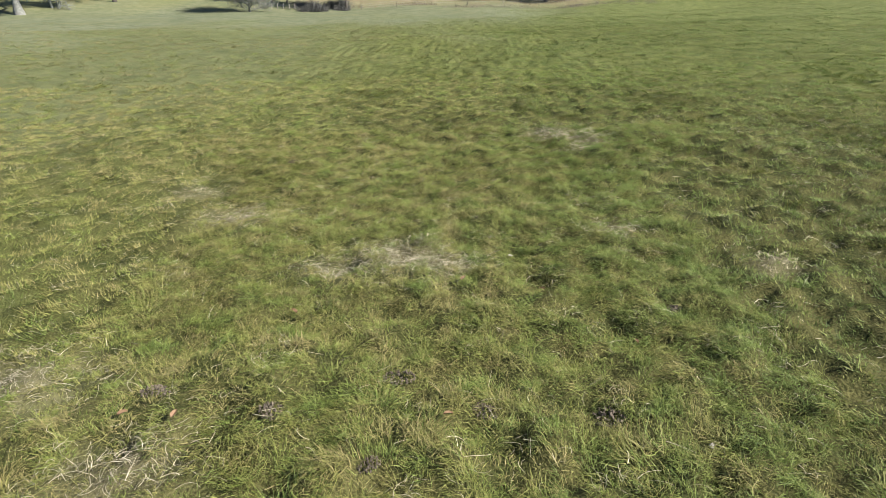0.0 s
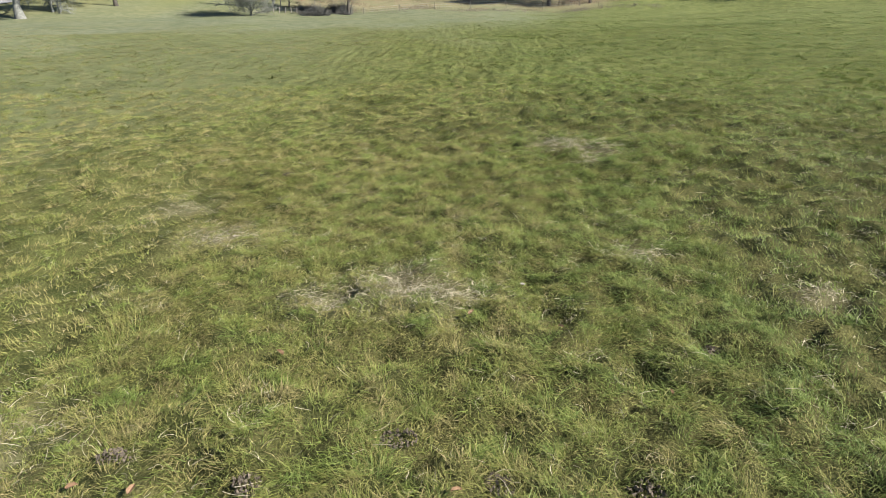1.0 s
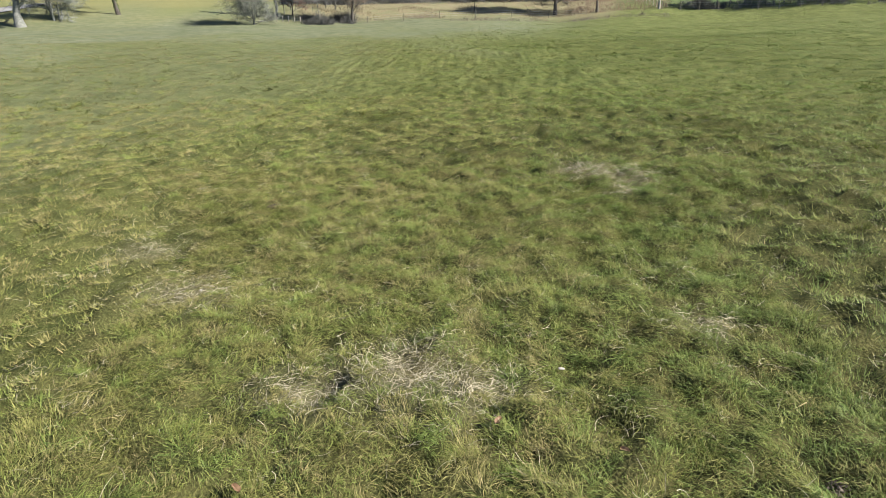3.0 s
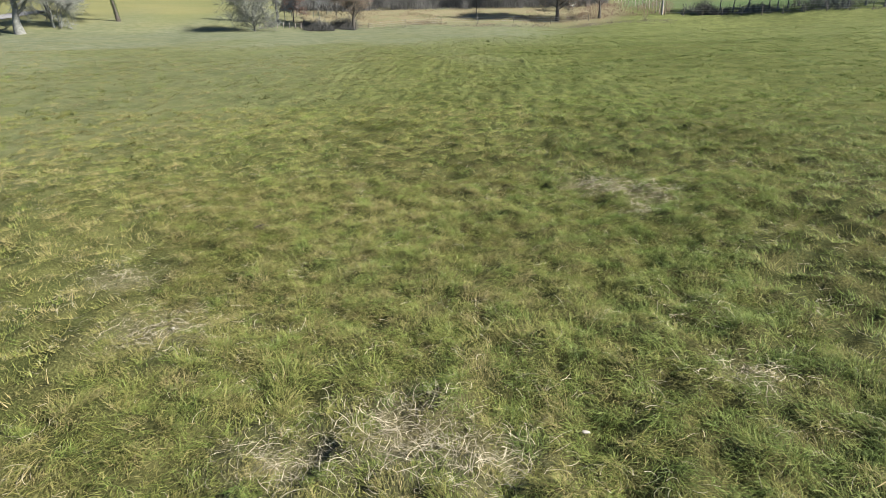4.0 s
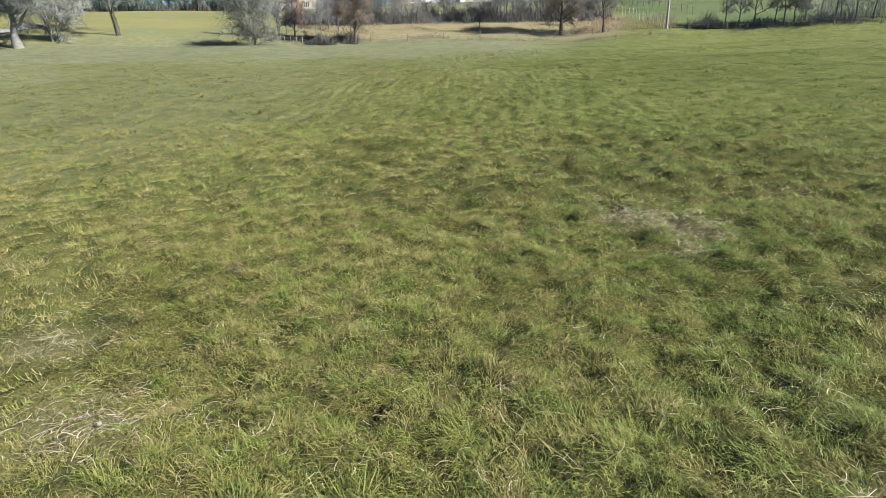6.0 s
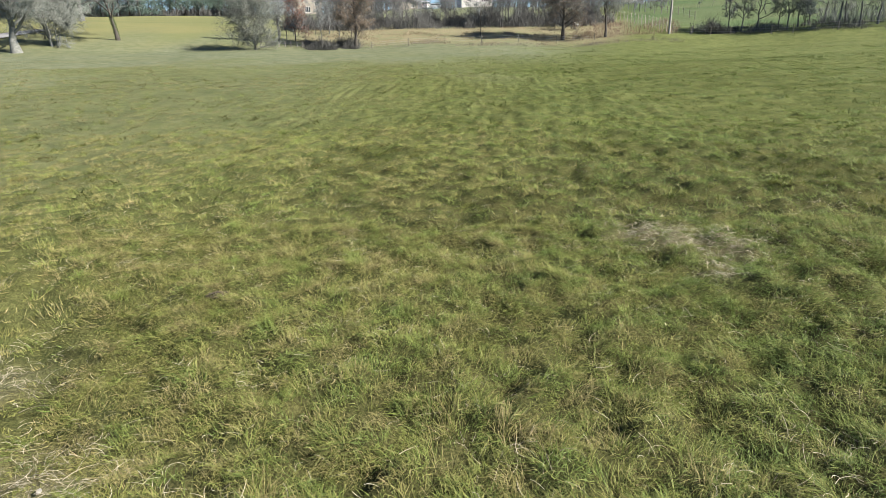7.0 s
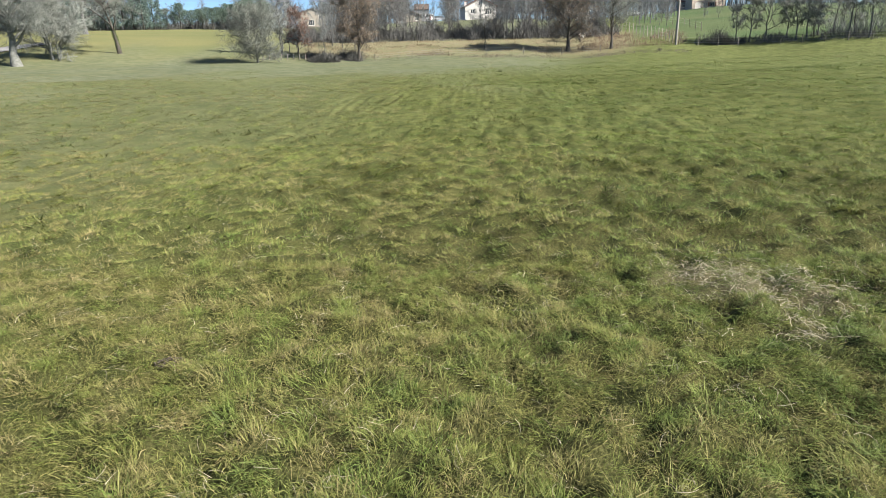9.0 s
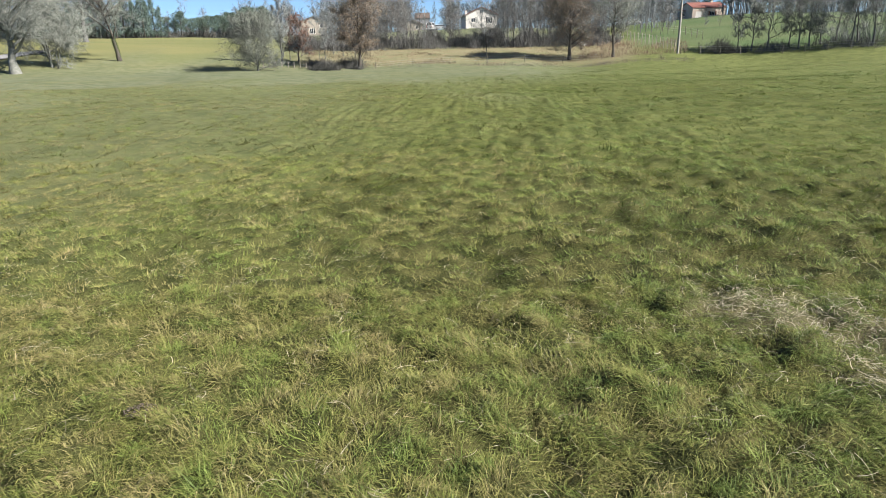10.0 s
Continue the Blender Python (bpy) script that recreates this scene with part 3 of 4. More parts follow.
# plain lump standing in for a white feathery fleck, not a stone
def chip(x, y, turn):
    bm = bmesh.new()
    bmesh.ops.create_icosphere(bm, subdivisions=2, radius=0.022)
    for v in bm.verts:
        v.co = Vector((v.co.x * 1.5, v.co.y * 0.8, v.co.z * 0.5)) * (1 + 0.25 * math.sin(60 * v.co.x + 90 * v.co.y))
    me = bpy.data.meshes.new("pale_fleck")
    bm.to_mesh(me)
    bm.free()
    me.materials.append(PALE)
    ob = new("pale_fleck", me)
    ob.matrix_world = pose(x, y, float(land(x, y)) + 0.055, 0, 10, turn)
    tagged(ob, "small pale fragment lying among the grass blades", "stone", "pale stones in the meadow")


for x, y, turn in [(2.19, 3.10, 60), (1.0, 6.62, 10), (-2.89, 8.27, 120)]:
    chip(x, y, turn)


# ---- trees ----
def unit(v):
    return v / (np.linalg.norm(v) + 1e-9)


def grown(rng, height, girth, clear, spread, limbs, subs, fine, rise=0.6, lean=(0, 0), stems=1, twig=0.014, form="round", wander=0.12, sides=5, segs=6, taper=0.8, spray=1.0):
    """Trunk with limbs, crown of boughs and twigs, and the twigs' places for leaves."""
    trunk, crown, tips = Shape(), Shape(), []
    for s in range(stems):
        base = np.array([0.0, 0, -0.15]) if stems == 1 else np.array([*rng.normal(0, 0.03 * height, 2), -0.15])
        out = np.array([*lean, 0.0]) if stems == 1 else np.array([*rng.normal(0, 0.17, 2), 0.0])
        top = height * (0.86 if stems == 1 else rng.uniform(0.55, 0.9))
        k = 9
        pts = [base]
        for i in range(1, k):
            pts.append(base + np.array([0, 0, 1.0]) * top * i / (k - 1) + out * top * (i / (k - 1)) ** 1.2 + np.array([*rng.normal(0, wander * 0.25 * girth + 0.007 * height, 2), 0]) * min(1, i / 2))
        pts = np.array(pts)
        g = girth if stems == 1 else girth * rng.uniform(0.35, 0.7)
        rad = g * (1 - 0.93 * (np.arange(k) / (k - 1)) ** taper)
        rad[0] *= 1.2
        trunk.tube(pts, rad, 8)
        for j in range(limbs if stems == 1 else max(3, limbs // stems)):
            h = clear + (0.97 - clear) * (j + rng.uniform(0, 1)) / max(1, limbs if stems == 1 else limbs // stems)
            f = h * (k - 1)
            i = min(int(f), k - 2)
            p = pts[i] + (pts[i + 1] - pts[i]) * (f - i)
            a = rng.uniform(0, 2 * np.pi) if stems > 1 else j * 2.4 + rng.uniform(-0.5, 0.5)
            t = (h - clear) / (1 - clear)
            reach = spread * {"round": math.sqrt(max(0.05, 1 - (1.7 * t - 0.7) ** 2)) if t > 0.0 else 0.5, "spire": 1.0 - 0.8 * t, "vase": 0.5 + 0.5 * t}[form] * rng.uniform(0.75, 1.1)
            d = unit(np.array([math.cos(a), math.sin(a), rise * rng.uniform(0.5, 1.4) + 0.5 * t]))
            lp, q = [p], p
            for m in range(segs):
                d = unit(d + rng.normal(0, wander, 3) + np.array([0, 0, 0.05]))
                q = q + d * reach / segs
                lp.append(q)
            lp = np.array(lp)
            lr = max(0.02, g * (0.36 if sides > 3 else 0.24) * (1 - 0.6 * t)) * (1 - 0.86 * np.arange(segs + 1) / segs)
            trunk.tube(lp, lr, sides)
            for b in range(subs):
                u = 0.25 + 0.75 * (b + rng.uniform(0, 1)) / subs
                f = u * segs
                i = min(int(f), segs - 1)
                q = lp[i] + (lp[i + 1] - lp[i]) * (f - i)
                sd = unit(unit(lp[i + 1] - lp[i]) + rng.normal(0, 0.75, 3) + np.array([0, 0, 0.2]))
                sl = reach * rng.uniform(0.32, 0.6) * (1.15 - 0.5 * u)
                c1 = q + sd * sl * 0.5 + rng.normal(0, 0.04 * sl, 3)
                c2 = c1 + unit(sd + rng.normal(0, 0.25, 3)) * sl * 0.5
                if sides > 3:
                    crown.tube([q, c1, c2], [twig * 1.9, twig * 1.4, twig * 0.8], 3)
                else:
                    crown.twigs([q], [c2 - q], np.linalg.norm(c2 - q), twig * 1.9)
                s_ = rng.uniform(0.15, 1, fine)[:, None]
                tp = np.where(s_ < 0.5, q + (c1 - q) * s_ * 2, c1 + (c2 - c1) * (s_ * 2 - 1))
                td = sd + rng.normal(0, 0.7, (fine, 3)) + [0, 0, 0.15]
                td /= np.linalg.norm(td, axis=1)[:, None]
                tl = spray * sl * rng.uniform(0.45, 1.1, fine)
                if sides > 3:
                    crown.twigs(tp, td, tl, twig)
                else:
                    crown.slivers(tp, td, tl, twig, rng)
                mid = tp + td * (tl * rng.uniform(0.3, 0.7, fine))[:, None]
                td2 = td + rng.normal(0, 0.7, (fine, 3))
                if sides > 3:
                    crown.twigs(mid, td2, tl * 0.7, twig * 0.7)
                else:
                    crown.slivers(mid, td2, tl * 0.7, twig * 0.8, rng)
                tips.append(tp + td * (tl * rng.uniform(0.4, 1.0, fine))[:, None])
                tips.append(mid + td2 / np.linalg.norm(td2, axis=1)[:, None] * (tl * 0.5)[:, None])
    return trunk, crown, np.concatenate(tips)


def tree(name, place, label, bark, twig_mat, seed, leaf=None, leaf_share=1.0, leaf_size=0.16, turn=0.0, group="", ivy=0, **form):
    rng = np.random.default_rng(seed)
    trunk, crown, tips = grown(rng, **form)
    ob = thing(name, pose(*place, 0, 0, turn), label, "tree" if "shrub" not in name else "shrub", group)
    hung("trunk", trunk.mesh("trunk", bark), ob)
    hung("crown", crown.mesh("crown", twig_mat), ob)
    if leaf:
        s = Shape()
        n = int(len(tips) * leaf_share)
        pick = tips[rng.integers(0, len(tips), n)]
        s.leaves(pick + rng.normal(0, 0.12, (n, 3)), leaf_size, rng, 0.4)
        hung("foliage", s.mesh("foliage", leaf, False), ob, "white blossom" if leaf is BLOSSOM else "withered brown leaves")
    if ivy:
        s = Shape()
        h = rng.uniform(0.1, ivy, 1500)
        a, r = rng.uniform(0, 6.3, 1500), rng.uniform(0.15, 0.34, 1500)
        lean = form.get("lean", (0, 0))
        hh = (h / (form["height"] * 0.86)) ** 1.2 * form["height"] * 0.86
        s.leaves(np.stack([r * np.cos(a) + lean[0] * hh, r * np.sin(a) + lean[1] * hh, h], 1), 0.13, rng, 0.6)
        hung("ivy", s.mesh("ivy", IVY_LEAF, False), ob, "dark green ivy climbing the trunk")
    return ob


# trees that stand singly along the far edge of the meadow
tree("oak_tree", ground_at(-36.4, 93), "large bare oak with pale lichened spreading limbs", BARK_LICHEN, TWIG_LICHEN, 101, height=15, girth=0.60, clear=0.17, spread=9.0, limbs=30, subs=18, fine=20, rise=0.75, twig=0.019, wander=0.26, taper=0.55, spray=0.55)
tree("lichen_tree", ground_at(-33.9, 98), "small bare tree grey-green with lichen", BARK_LICHEN, TWIG_LICHEN, 102, height=9.6, girth=0.3, clear=0.08, spread=4.6, limbs=44, subs=11, fine=14, rise=0.55, stems=4, twig=0.019, wander=0.22, spray=0.7)
tree("ivy_tree", ground_at(-29.3, 102.5), "bare leaning tree with ivy on its trunk", BARK_DARK, TWIG_SHRUB, 103, height=13, girth=0.33, clear=0.26, spread=7.5, limbs=17, subs=13, fine=12, rise=0.95, spray=0.6, wander=0.2, lean=(-0.18, 0.0), ivy=3.4, twig=0.022, taper=0.5)
tree("round_shrub", ground_at(-18.7, 88), "rounded bare shrub of dense grey-green twigs", BARK_LICHEN, TWIG_SHRUB, 104, height=6.8, girth=0.15, clear=0.02, spread=4.2, limbs=60, subs=11, fine=11, rise=0.45, twig=0.013, spray=0.75)
tree("brown_oak", ground_at(-9.9, 91), "young oak still holding its withered brown leaves", BARK_DARK, TWIG_BROWN, 105, leaf=OAK_LEAF, leaf_share=5.5, leaf_size=0.175, height=13, girth=0.24, clear=0.14, spread=3.7, limbs=34, subs=6, fine=9, rise=0.65, twig=0.02)
tree("brown_oak", ground_at(8.7, 99), "broad oak with thin withered red-brown leaves", BARK_DARK, TWIG_BROWN, 106, leaf=OAK_LEAF, leaf_share=4.0, leaf_size=0.18, height=12.5, girth=0.30, clear=0.15, spread=4.9, limbs=28, subs=8, fine=10, rise=0.45, twig=0.022)
tree("bare_tree", ground_at(12.4, 99), "bare spreading tree with dark trunk", BARK_DARK, TWIG_SHRUB, 107, height=10.5, girth=0.24, clear=0.20, spread=5.4, limbs=22, subs=11, fine=10, rise=0.55, twig=0.017, wander=0.2, spray=0.75, taper=0.6)
tree("russet_tree", ground_at(-15.2, 99), "slender tree with russet withered leaves", BARK_DARK, TWIG_BROWN, 108, leaf=RUSSET_LEAF, leaf_share=1.3, leaf_size=0.22, height=6.6, girth=0.12, clear=0.1, spread=2.4, limbs=20, subs=5, fine=7, rise=0.8, twig=0.02)
tree("bare_tree", ground_at(-16.6, 97), "tall slender bare tree", BARK, TWIG, 109, height=13, girth=0.16, clear=0.12, spread=2.6, limbs=28, subs=7, fine=11, rise=1.1, form="spire", twig=0.024)
tree("bare_sapling", ground_at(1.4, 100), "thin bare sapling by the fence", BARK_DARK, TWIG, 110, height=9, girth=0.09, clear=0.2, spread=1.8, limbs=14, subs=4, fine=6, rise=1.0, twig=0.02)
tree("old_tree", ground_at(-31.4, 150), "thick old bare tree behind the field", BARK, TWIG, 111, height=16, girth=0.5, clear=0.22, spread=8, limbs=16, subs=10, fine=13, rise=0.6, twig=0.03)

for az, d, h, s in ((9.75, 108, 5.6, 141), (27.6, 106, 4.6, 142)):
    tree("blossom_shrub", ground_at(az, d), "thorn shrub in thin white blossom before its leaves", BARK_DARK, TWIG, s, leaf=BLOSSOM, leaf_share=0.45, leaf_size=0.17, height=h, girth=0.08, clear=0.15, spread=1.6, limbs=16, subs=5, fine=8, rise=0.8, stems=3, twig=0.016)

# small trees of the hedge on the right, each of its own growth
for az, d, h, w, s in ((22.2, 106, 4.6, 1.5, 171), (23.2, 104, 5.4, 2.0, 172), (24.3, 105, 6.2, 3.9, 173), (25.8, 107, 5.2, 1.9, 174), (26.5, 104, 7.0, 2.4, 175), (27.2, 106, 6.2, 2.2, 176),
                       (27.9, 108, 5.6, 2.0, 177), (28.9, 110, 7.4, 2.4, 178), (29.9, 105, 8.6, 2.6, 179), (30.3, 107, 7.0, 2.2, 180), (31.3, 104, 8.8, 3.2, 181), (32.4, 106, 9.2, 3.0, 182),
                       (33.6, 105, 8.0, 3.0, 183), (35.2, 106, 7.6, 3.2, 184)):
    tree("hedge_tree", ground_at(az, d), "broad bare hedge tree with forked limbs" if w > 3 else "slender bare tree standing in the hedge", BARK, TWIG_SHRUB if s % 3 else TWIG, s, group="trees of the hedge", height=1.25 * h, girth=0.10 + 0.02 * w, clear=0.24, spread=1.25 * w, limbs=15, subs=8, fine=10, rise=0.85, twig=0.016, wander=0.24, spray=0.8, lean=(0.05 * ((s % 5) - 2), 0.0), taper=0.6, sides=4)

# kinds of wood that repeat
KINDS = []
for i, (h, g, c, s, n, kw) in enumerate([
        (13, 0.11, 0.18, 2.3, 22, dict(rise=1.3, form="spire")), (11, 0.09, 0.15, 2.8, 20, dict(rise=1.0)),
        (14, 0.12, 0.30, 2.6, 20, dict(rise=1.2, form="vase")), (9, 0.08, 0.10, 3.0, 22, dict(rise=0.8)), (12, 0.12, 0.10, 2.6, 21, dict(rise=1.0, stems=3))]):
    KINDS.append(tree("thicket_tree", (0, 0, -60), "slender bare winter tree in a thicket", BARK, TWIG_BROWN if i % 2 else TWIG, 130 + i, group="bare trees of the thicket", height=h, girth=g, clear=c, spread=s, limbs=n - 3, subs=4, fine=14, twig=0.0155, sides=3, segs=4, wander=0.07, **kw))

FAR_KINDS = []
for i, (h, g, c, s, n, kw) in enumerate([
        (14, 0.16, 0.22, 2.8, 18, dict(rise=1.2, form="spire")), (12, 0.15, 0.15, 3.2, 18, dict(rise=0.9)), (13, 0.16, 0.3, 3.2, 17, dict(rise=1.0, form="vase"))]):
    FAR_KINDS.append(tree("wood_tree", (0, 0, -60), "bare winter tree at the edge of a wood", BARK, TWIG_BROWN if i % 2 else TWIG, 150 + i, group="bare trees of the wood", height=h, girth=g, clear=c, spread=s, limbs=n - 4, subs=4, fine=9, twig=0.028, sides=3, segs=3, wander=0.08, **kw))


def stand(kind, az, dist, turn, size):
    copy_thing(kind, Matrix.Translation(ground_at(az, dist)) @ pose(0, 0, 0, 0, 0, turn) @ Matrix.Scale(size, 4))


def plant():
    rng = np.random.default_rng(61)

    def row(a0, a1, n, d0, d1, s0, s1, gaps=()):
        kinds = KINDS if d0 < 170 else FAR_KINDS
        for az in np.linspace(a0, a1, n):
            a, d, k, t, s = az + rng.uniform(-0.35, 0.35), rng.uniform(d0, d1), kinds[rng.integers(0, len(kinds))], rng.uniform(0, 360), rng.uniform(s0, s1)
            if not any(g0 < a < g1 for g0, g1 in gaps):
                stand(k, a, d, t, s)

    row(-15.5, 12.5, 132, 113, 135, 0.65, 1.2, ((-0.8, 2.7), (-15.1, -12.9), (-4.4, -2.1)))   # thicket behind the dry field
    row(-12.6, 17, 48, 172, 195, 0.8, 1.3, ((-0.6, 2.6), (-15.1, -12.9), (-6.2, -2.1)))
    row(-4.4, 2.4, 7, 113, 121, 0.5, 0.8)                        # thin stems before the white house
    row(-16.2, -10.5, 11, 98, 110, 0.55, 0.95, ((-14.9, -13.0),))   # by the brambles
    row(13, 17, 9, 128, 150, 0.5, 0.8)
    row(19.6, 21.6, 3, 140, 150, 0.3, 0.45)
    row(24.5, 38, 9, 124, 150, 0.4, 0.65)                        # scattered up the green slope
    row(21, 38, 26, 185, 250, 0.8, 1.3)                          # wood on the bank behind it
    row(-41, -18.5, 40, 214, 250, 0.6, 1.05, ((-24.9, -23.3),))   # edge of the wood beyond the yellow field


plant()


def evergreen(kind, place, seed, size=1.0, label="dark green conifer at the edge of the wood"):
    """Tiers of drooping boughs set with needles; a pine has a bare stem and a rounded head."""
    rng = np.random.default_rng(seed)
    pine = kind == "pine_tree"
    H = 11.0 if pine else 15.0
    stem, head = Shape(), Shape()
    stem.tube([(0, 0, -0.2), (0.1, 0, H * 0.5), (0, 0.1, H * 0.95)], [0.24, 0.16, 0.04], 7)
    for j in range(70):
        t = (j + rng.uniform(0, 1)) / 70
        z = H * (0.34 + 0.62 * t) if pine else H * (0.10 + 0.88 * t)
        R = (3.4 * math.sqrt(max(0.03, 1 - (2 * t - 1) ** 2)) if pine else 3.2 * (1 - t) ** 0.8 + 0.2) * rng.uniform(0.7, 1.1)
        a = rng.uniform(0, 6.3)
        end = np.array([R * math.cos(a), R * math.sin(a), z + (0.25 if pine else -0.18) * R])
        stem.tube([(0, 0, z), 0.6 * end + [0, 0, 0.4 * z], end], [0.05, 0.03, 0.01], 3)
        s = rng.uniform(0.3, 1.05, 38)[:, None]
        head.leaves(np.array([0, 0, z]) + s * (end - [0, 0, z]) + rng.normal(0, 0.34, (38, 3)), 0.40, rng, 0.2)
    ob = thing(kind, Matrix.Translation(place) @ Matrix.Scale(size, 4), label, "tree", "evergreens of the wood")
    hung("trunk", stem.mesh("trunk", BARK_DARK), ob)
    hung("crown", head.mesh("crown", PINE if pine else CONIFER, False), ob)
    return ob


def evergreens():
    rng = np.random.default_rng(71)
    fir = evergreen("fir_tree", ground_at(-27.2, 212), 72, 0.9)
    pine = evergreen("pine_tree", ground_at(-24.4, 214), 73, 0.70, "round-headed dark green pine beyond the field")
    for az, d, s in [(-28.6, 240, 1.1), (-29.9, 238, 0.9), (-26.4, 246, 1.0), (-31.4, 240, 1.2), (-33.2, 242, 1.0), (-35, 240, 1.1), (-38, 238, 1.2), (-27.9, 244, 0.95), (-30.6, 246, 1.0), (-32.2, 236, 0.9), (-25.9, 238, 0.7), (-29.2, 234, 0.8), (-26.9, 240, 0.85), (-34.1, 236, 0.8), (-36.6, 242, 1.0), (15.5, 275, 0.95), (14.6, 280, 0.9), (26, 250, 1.2), (29.5, 245, 1.1), (33, 255, 1.3), (19.6, 300, 1.0), (23, 252, 1.1), (24.4, 240, 1.0), (27.6, 262, 1.2), (31.2, 258, 1.2), (34.6, 248, 1.2), (36.4, 252, 1.2)]:
        copy_thing(fir, Matrix.Translation(ground_at(az, d - 24 * (az < 0))) @ pose(0, 0, 0, 0, 0, rng.uniform(0, 360)) @ Matrix.Scale(s * 0.95, 4))
    for az, d, s in [(-23.5, 238, 0.81), (-22.7, 240, 0.85), (-21.9, 236, 0.88), (-21.1, 238, 0.92), (-20.3, 244, 1.10), (-23.0, 252, 0.92), (-21.5, 256, 1.04), (-19.6, 250, 1.22), (-18.8, 248, 1.34), (-24.9, 240, 0.73), (-24.0, 246, 0.85), (-22.3, 248, 0.98), (-20.7, 252, 1.16), (-25.4, 246, 0.92), (-19.2, 262, 1.46), (-17.9, 258, 1.46), (16.2, 285, 0.9), (20.4, 292, 1.0), (18.7, 296, 0.9)]:
        copy_thing(pine, Matrix.Translation(ground_at(az, d - 22 * (az < 0))) @ pose(0, 0, 0, 0, 0, rng.uniform(0, 360)) @ Matrix.Scale(s * 0.92, 4))


evergreens()


def tangle(name, az0, az1, d0, d1, n, height, mat, label, seed, thick=0.014, arch=0.8):
    """Undergrowth: arching stems, joined."""
    rng = np.random.default_rng(seed)
    az, d = np.radians(rng.uniform(az0, az1, n)), rng.uniform(d0, d1, n)
    x, y = -0.35 + d * np.sin(az), 7.3 + d * np.cos(az)
    hump = np.clip(0.5 + 0.7 * waves(x, y, 7, seed) + 0.3 * waves(x, y, 1.9, seed + 1), 0.06, 1.6)
    p = np.stack([x, y, land(x, y) - 0.05], 1)
    s = Shape()
    d1_ = rng.normal(0, arch * 0.45, (n, 3)) + [0, 0, 1]
    L = height * hump * rng.uniform(0.5, 1.1, n)
    s.slivers(p, d1_, L, thick, rng)
    q = p + d1_ / np.linalg.norm(d1_, axis=1)[:, None] * (L * 0.55)[:, None]
    for i in range(2):
        s.slivers(q, d1_ + rng.normal(0, arch, (n, 3)), L * rng.uniform(0.4, 0.8, n), thick * 0.8, rng)
    tagged(new(name, s.mesh(name, mat)), label, "undergrowth", kind="stuff")


tangle("bramble_thicket", -14.4, -9.8, 89, 94, 5200, 1.45, SHADE_STEM, "dark leafless bramble thicket at the meadow's edge", 81, 0.022, 1.7)
tangle("hedge_undergrowth", 19.2, 39, 101.5, 109, 3600, 1.15, COPSE_STEM, "dark leafless undergrowth along the hedge", 82, 0.026, 1.2)
tangle("hedge_shrubs", 28.5, 39, 108, 116, 1700, 3.4, TWIG, "dense grey bare shrubs of the hedge", 88, 0.020, 0.7)
tangle("dark_bushes", 20.6, 22.9, 101.5, 104, 1500, 2.0, SHADE_STEM, "low dense dark bushes before the hedge", 89, 0.024, 1.4)
tangle("dry_weeds", 9.5, 18.5, 98, 114, 2400, 0.9, WEED, "tall withered reddish-brown weeds by the fence", 83, 0.020, 0.45)
tangle("field_margin", -9.2, 19, 90, 95, 2600, 0.5, BRAMBLE, "low dark weeds along the fence line", 84, 0.018, 1.2)
tangle("copse_undergrowth", -16, 13, 112, 126, 15000, 2.8, COPSE_STEM, "grey leafless undergrowth of the thicket", 85, 0.032, 0.8)
tangle("dry_field_grass", -15, 13.5, 93, 113, 9000, 0.28, REED, "tufts of dry brown grass in the fallow strip", 87, 0.035, 0.7)
tangle("wood_undergrowth", -42, -18.3, 222, 246, 12000, 3.2, SHADE_STEM, "dark undergrowth at the edge of the wood", 86, 0.10, 0.8)


def far_wood(name, az0, az1, d0, d1, trees, height, mat, label, seed, gaps=(), twig=0.055, stem=0.15):
    """A wood too far off to count its trees: slender stems with rising boughs and sprays of twigs."""
    rng = np.random.default_rng(seed)
    s = Shape()
    for i in range(trees):
        az, d = rng.uniform(az0, az1), rng.uniform(d0, d1)
        if any(g0 < az < g1 for g0, g1 in gaps):
            continue
        base = np.array(ground_at(az, d)) - [0, 0, 0.3]
        h = height * rng.uniform(0.7, 1.15)
        s.twigs([base], [[*rng.normal(0, 0.03, 2), 1]], h, stem)
        n = 10
        t = rng.uniform(0.18, 0.85, n)
        a = rng.uniform(0, 2 * np.pi, n)
        q = base + np.outer(t * h, [0, 0, 1.0])
        way = np.stack([np.cos(a), np.sin(a), rng.uniform(0.8, 1.8, n)], 1)
        reach = 0.30 * h * (1.1 - t) + 0.6
        s.slivers(q, way, reach, 1.3 * twig, rng)
        for k in range(9):
            u = rng.uniform(0.3, 1.0, (n, 1))
            p = q + way / np.linalg.norm(way, axis=1)[:, None] * reach[:, None] * u
            s.slivers(p, way + rng.normal(0, 0.7, (n, 3)), reach * rng.uniform(0.3, 0.7, n), twig, rng)
    tagged(new(name, s.mesh(name, mat)), label, "woods", kind="stuff")


far_wood("wood_behind_houses", -20, 19, 262, 320, 640, 15.5, HAZED_TWIG, "hazy grey winter wood behind the houses", 191, ((-5.0, -2.3), (-14.4, -13.2)))
far_wood("wood_on_bank", 20.8, 39, 205, 270, 420, 14, HAZED_TWIG, "dark grey winter wood on the bank", 192, twig=0.065)
far_wood("wood_on_slope", 12.4, 17.3, 150, 215, 70, 8.0, HAZED_TWIG, "thin bare young trees on the green slope", 194, twig=0.035, stem=0.08)
far_wood("wood_beyond_field", -41, -27, 222, 262, 190, 14, HAZED_TWIG, "grey winter wood beyond the yellow field", 193)


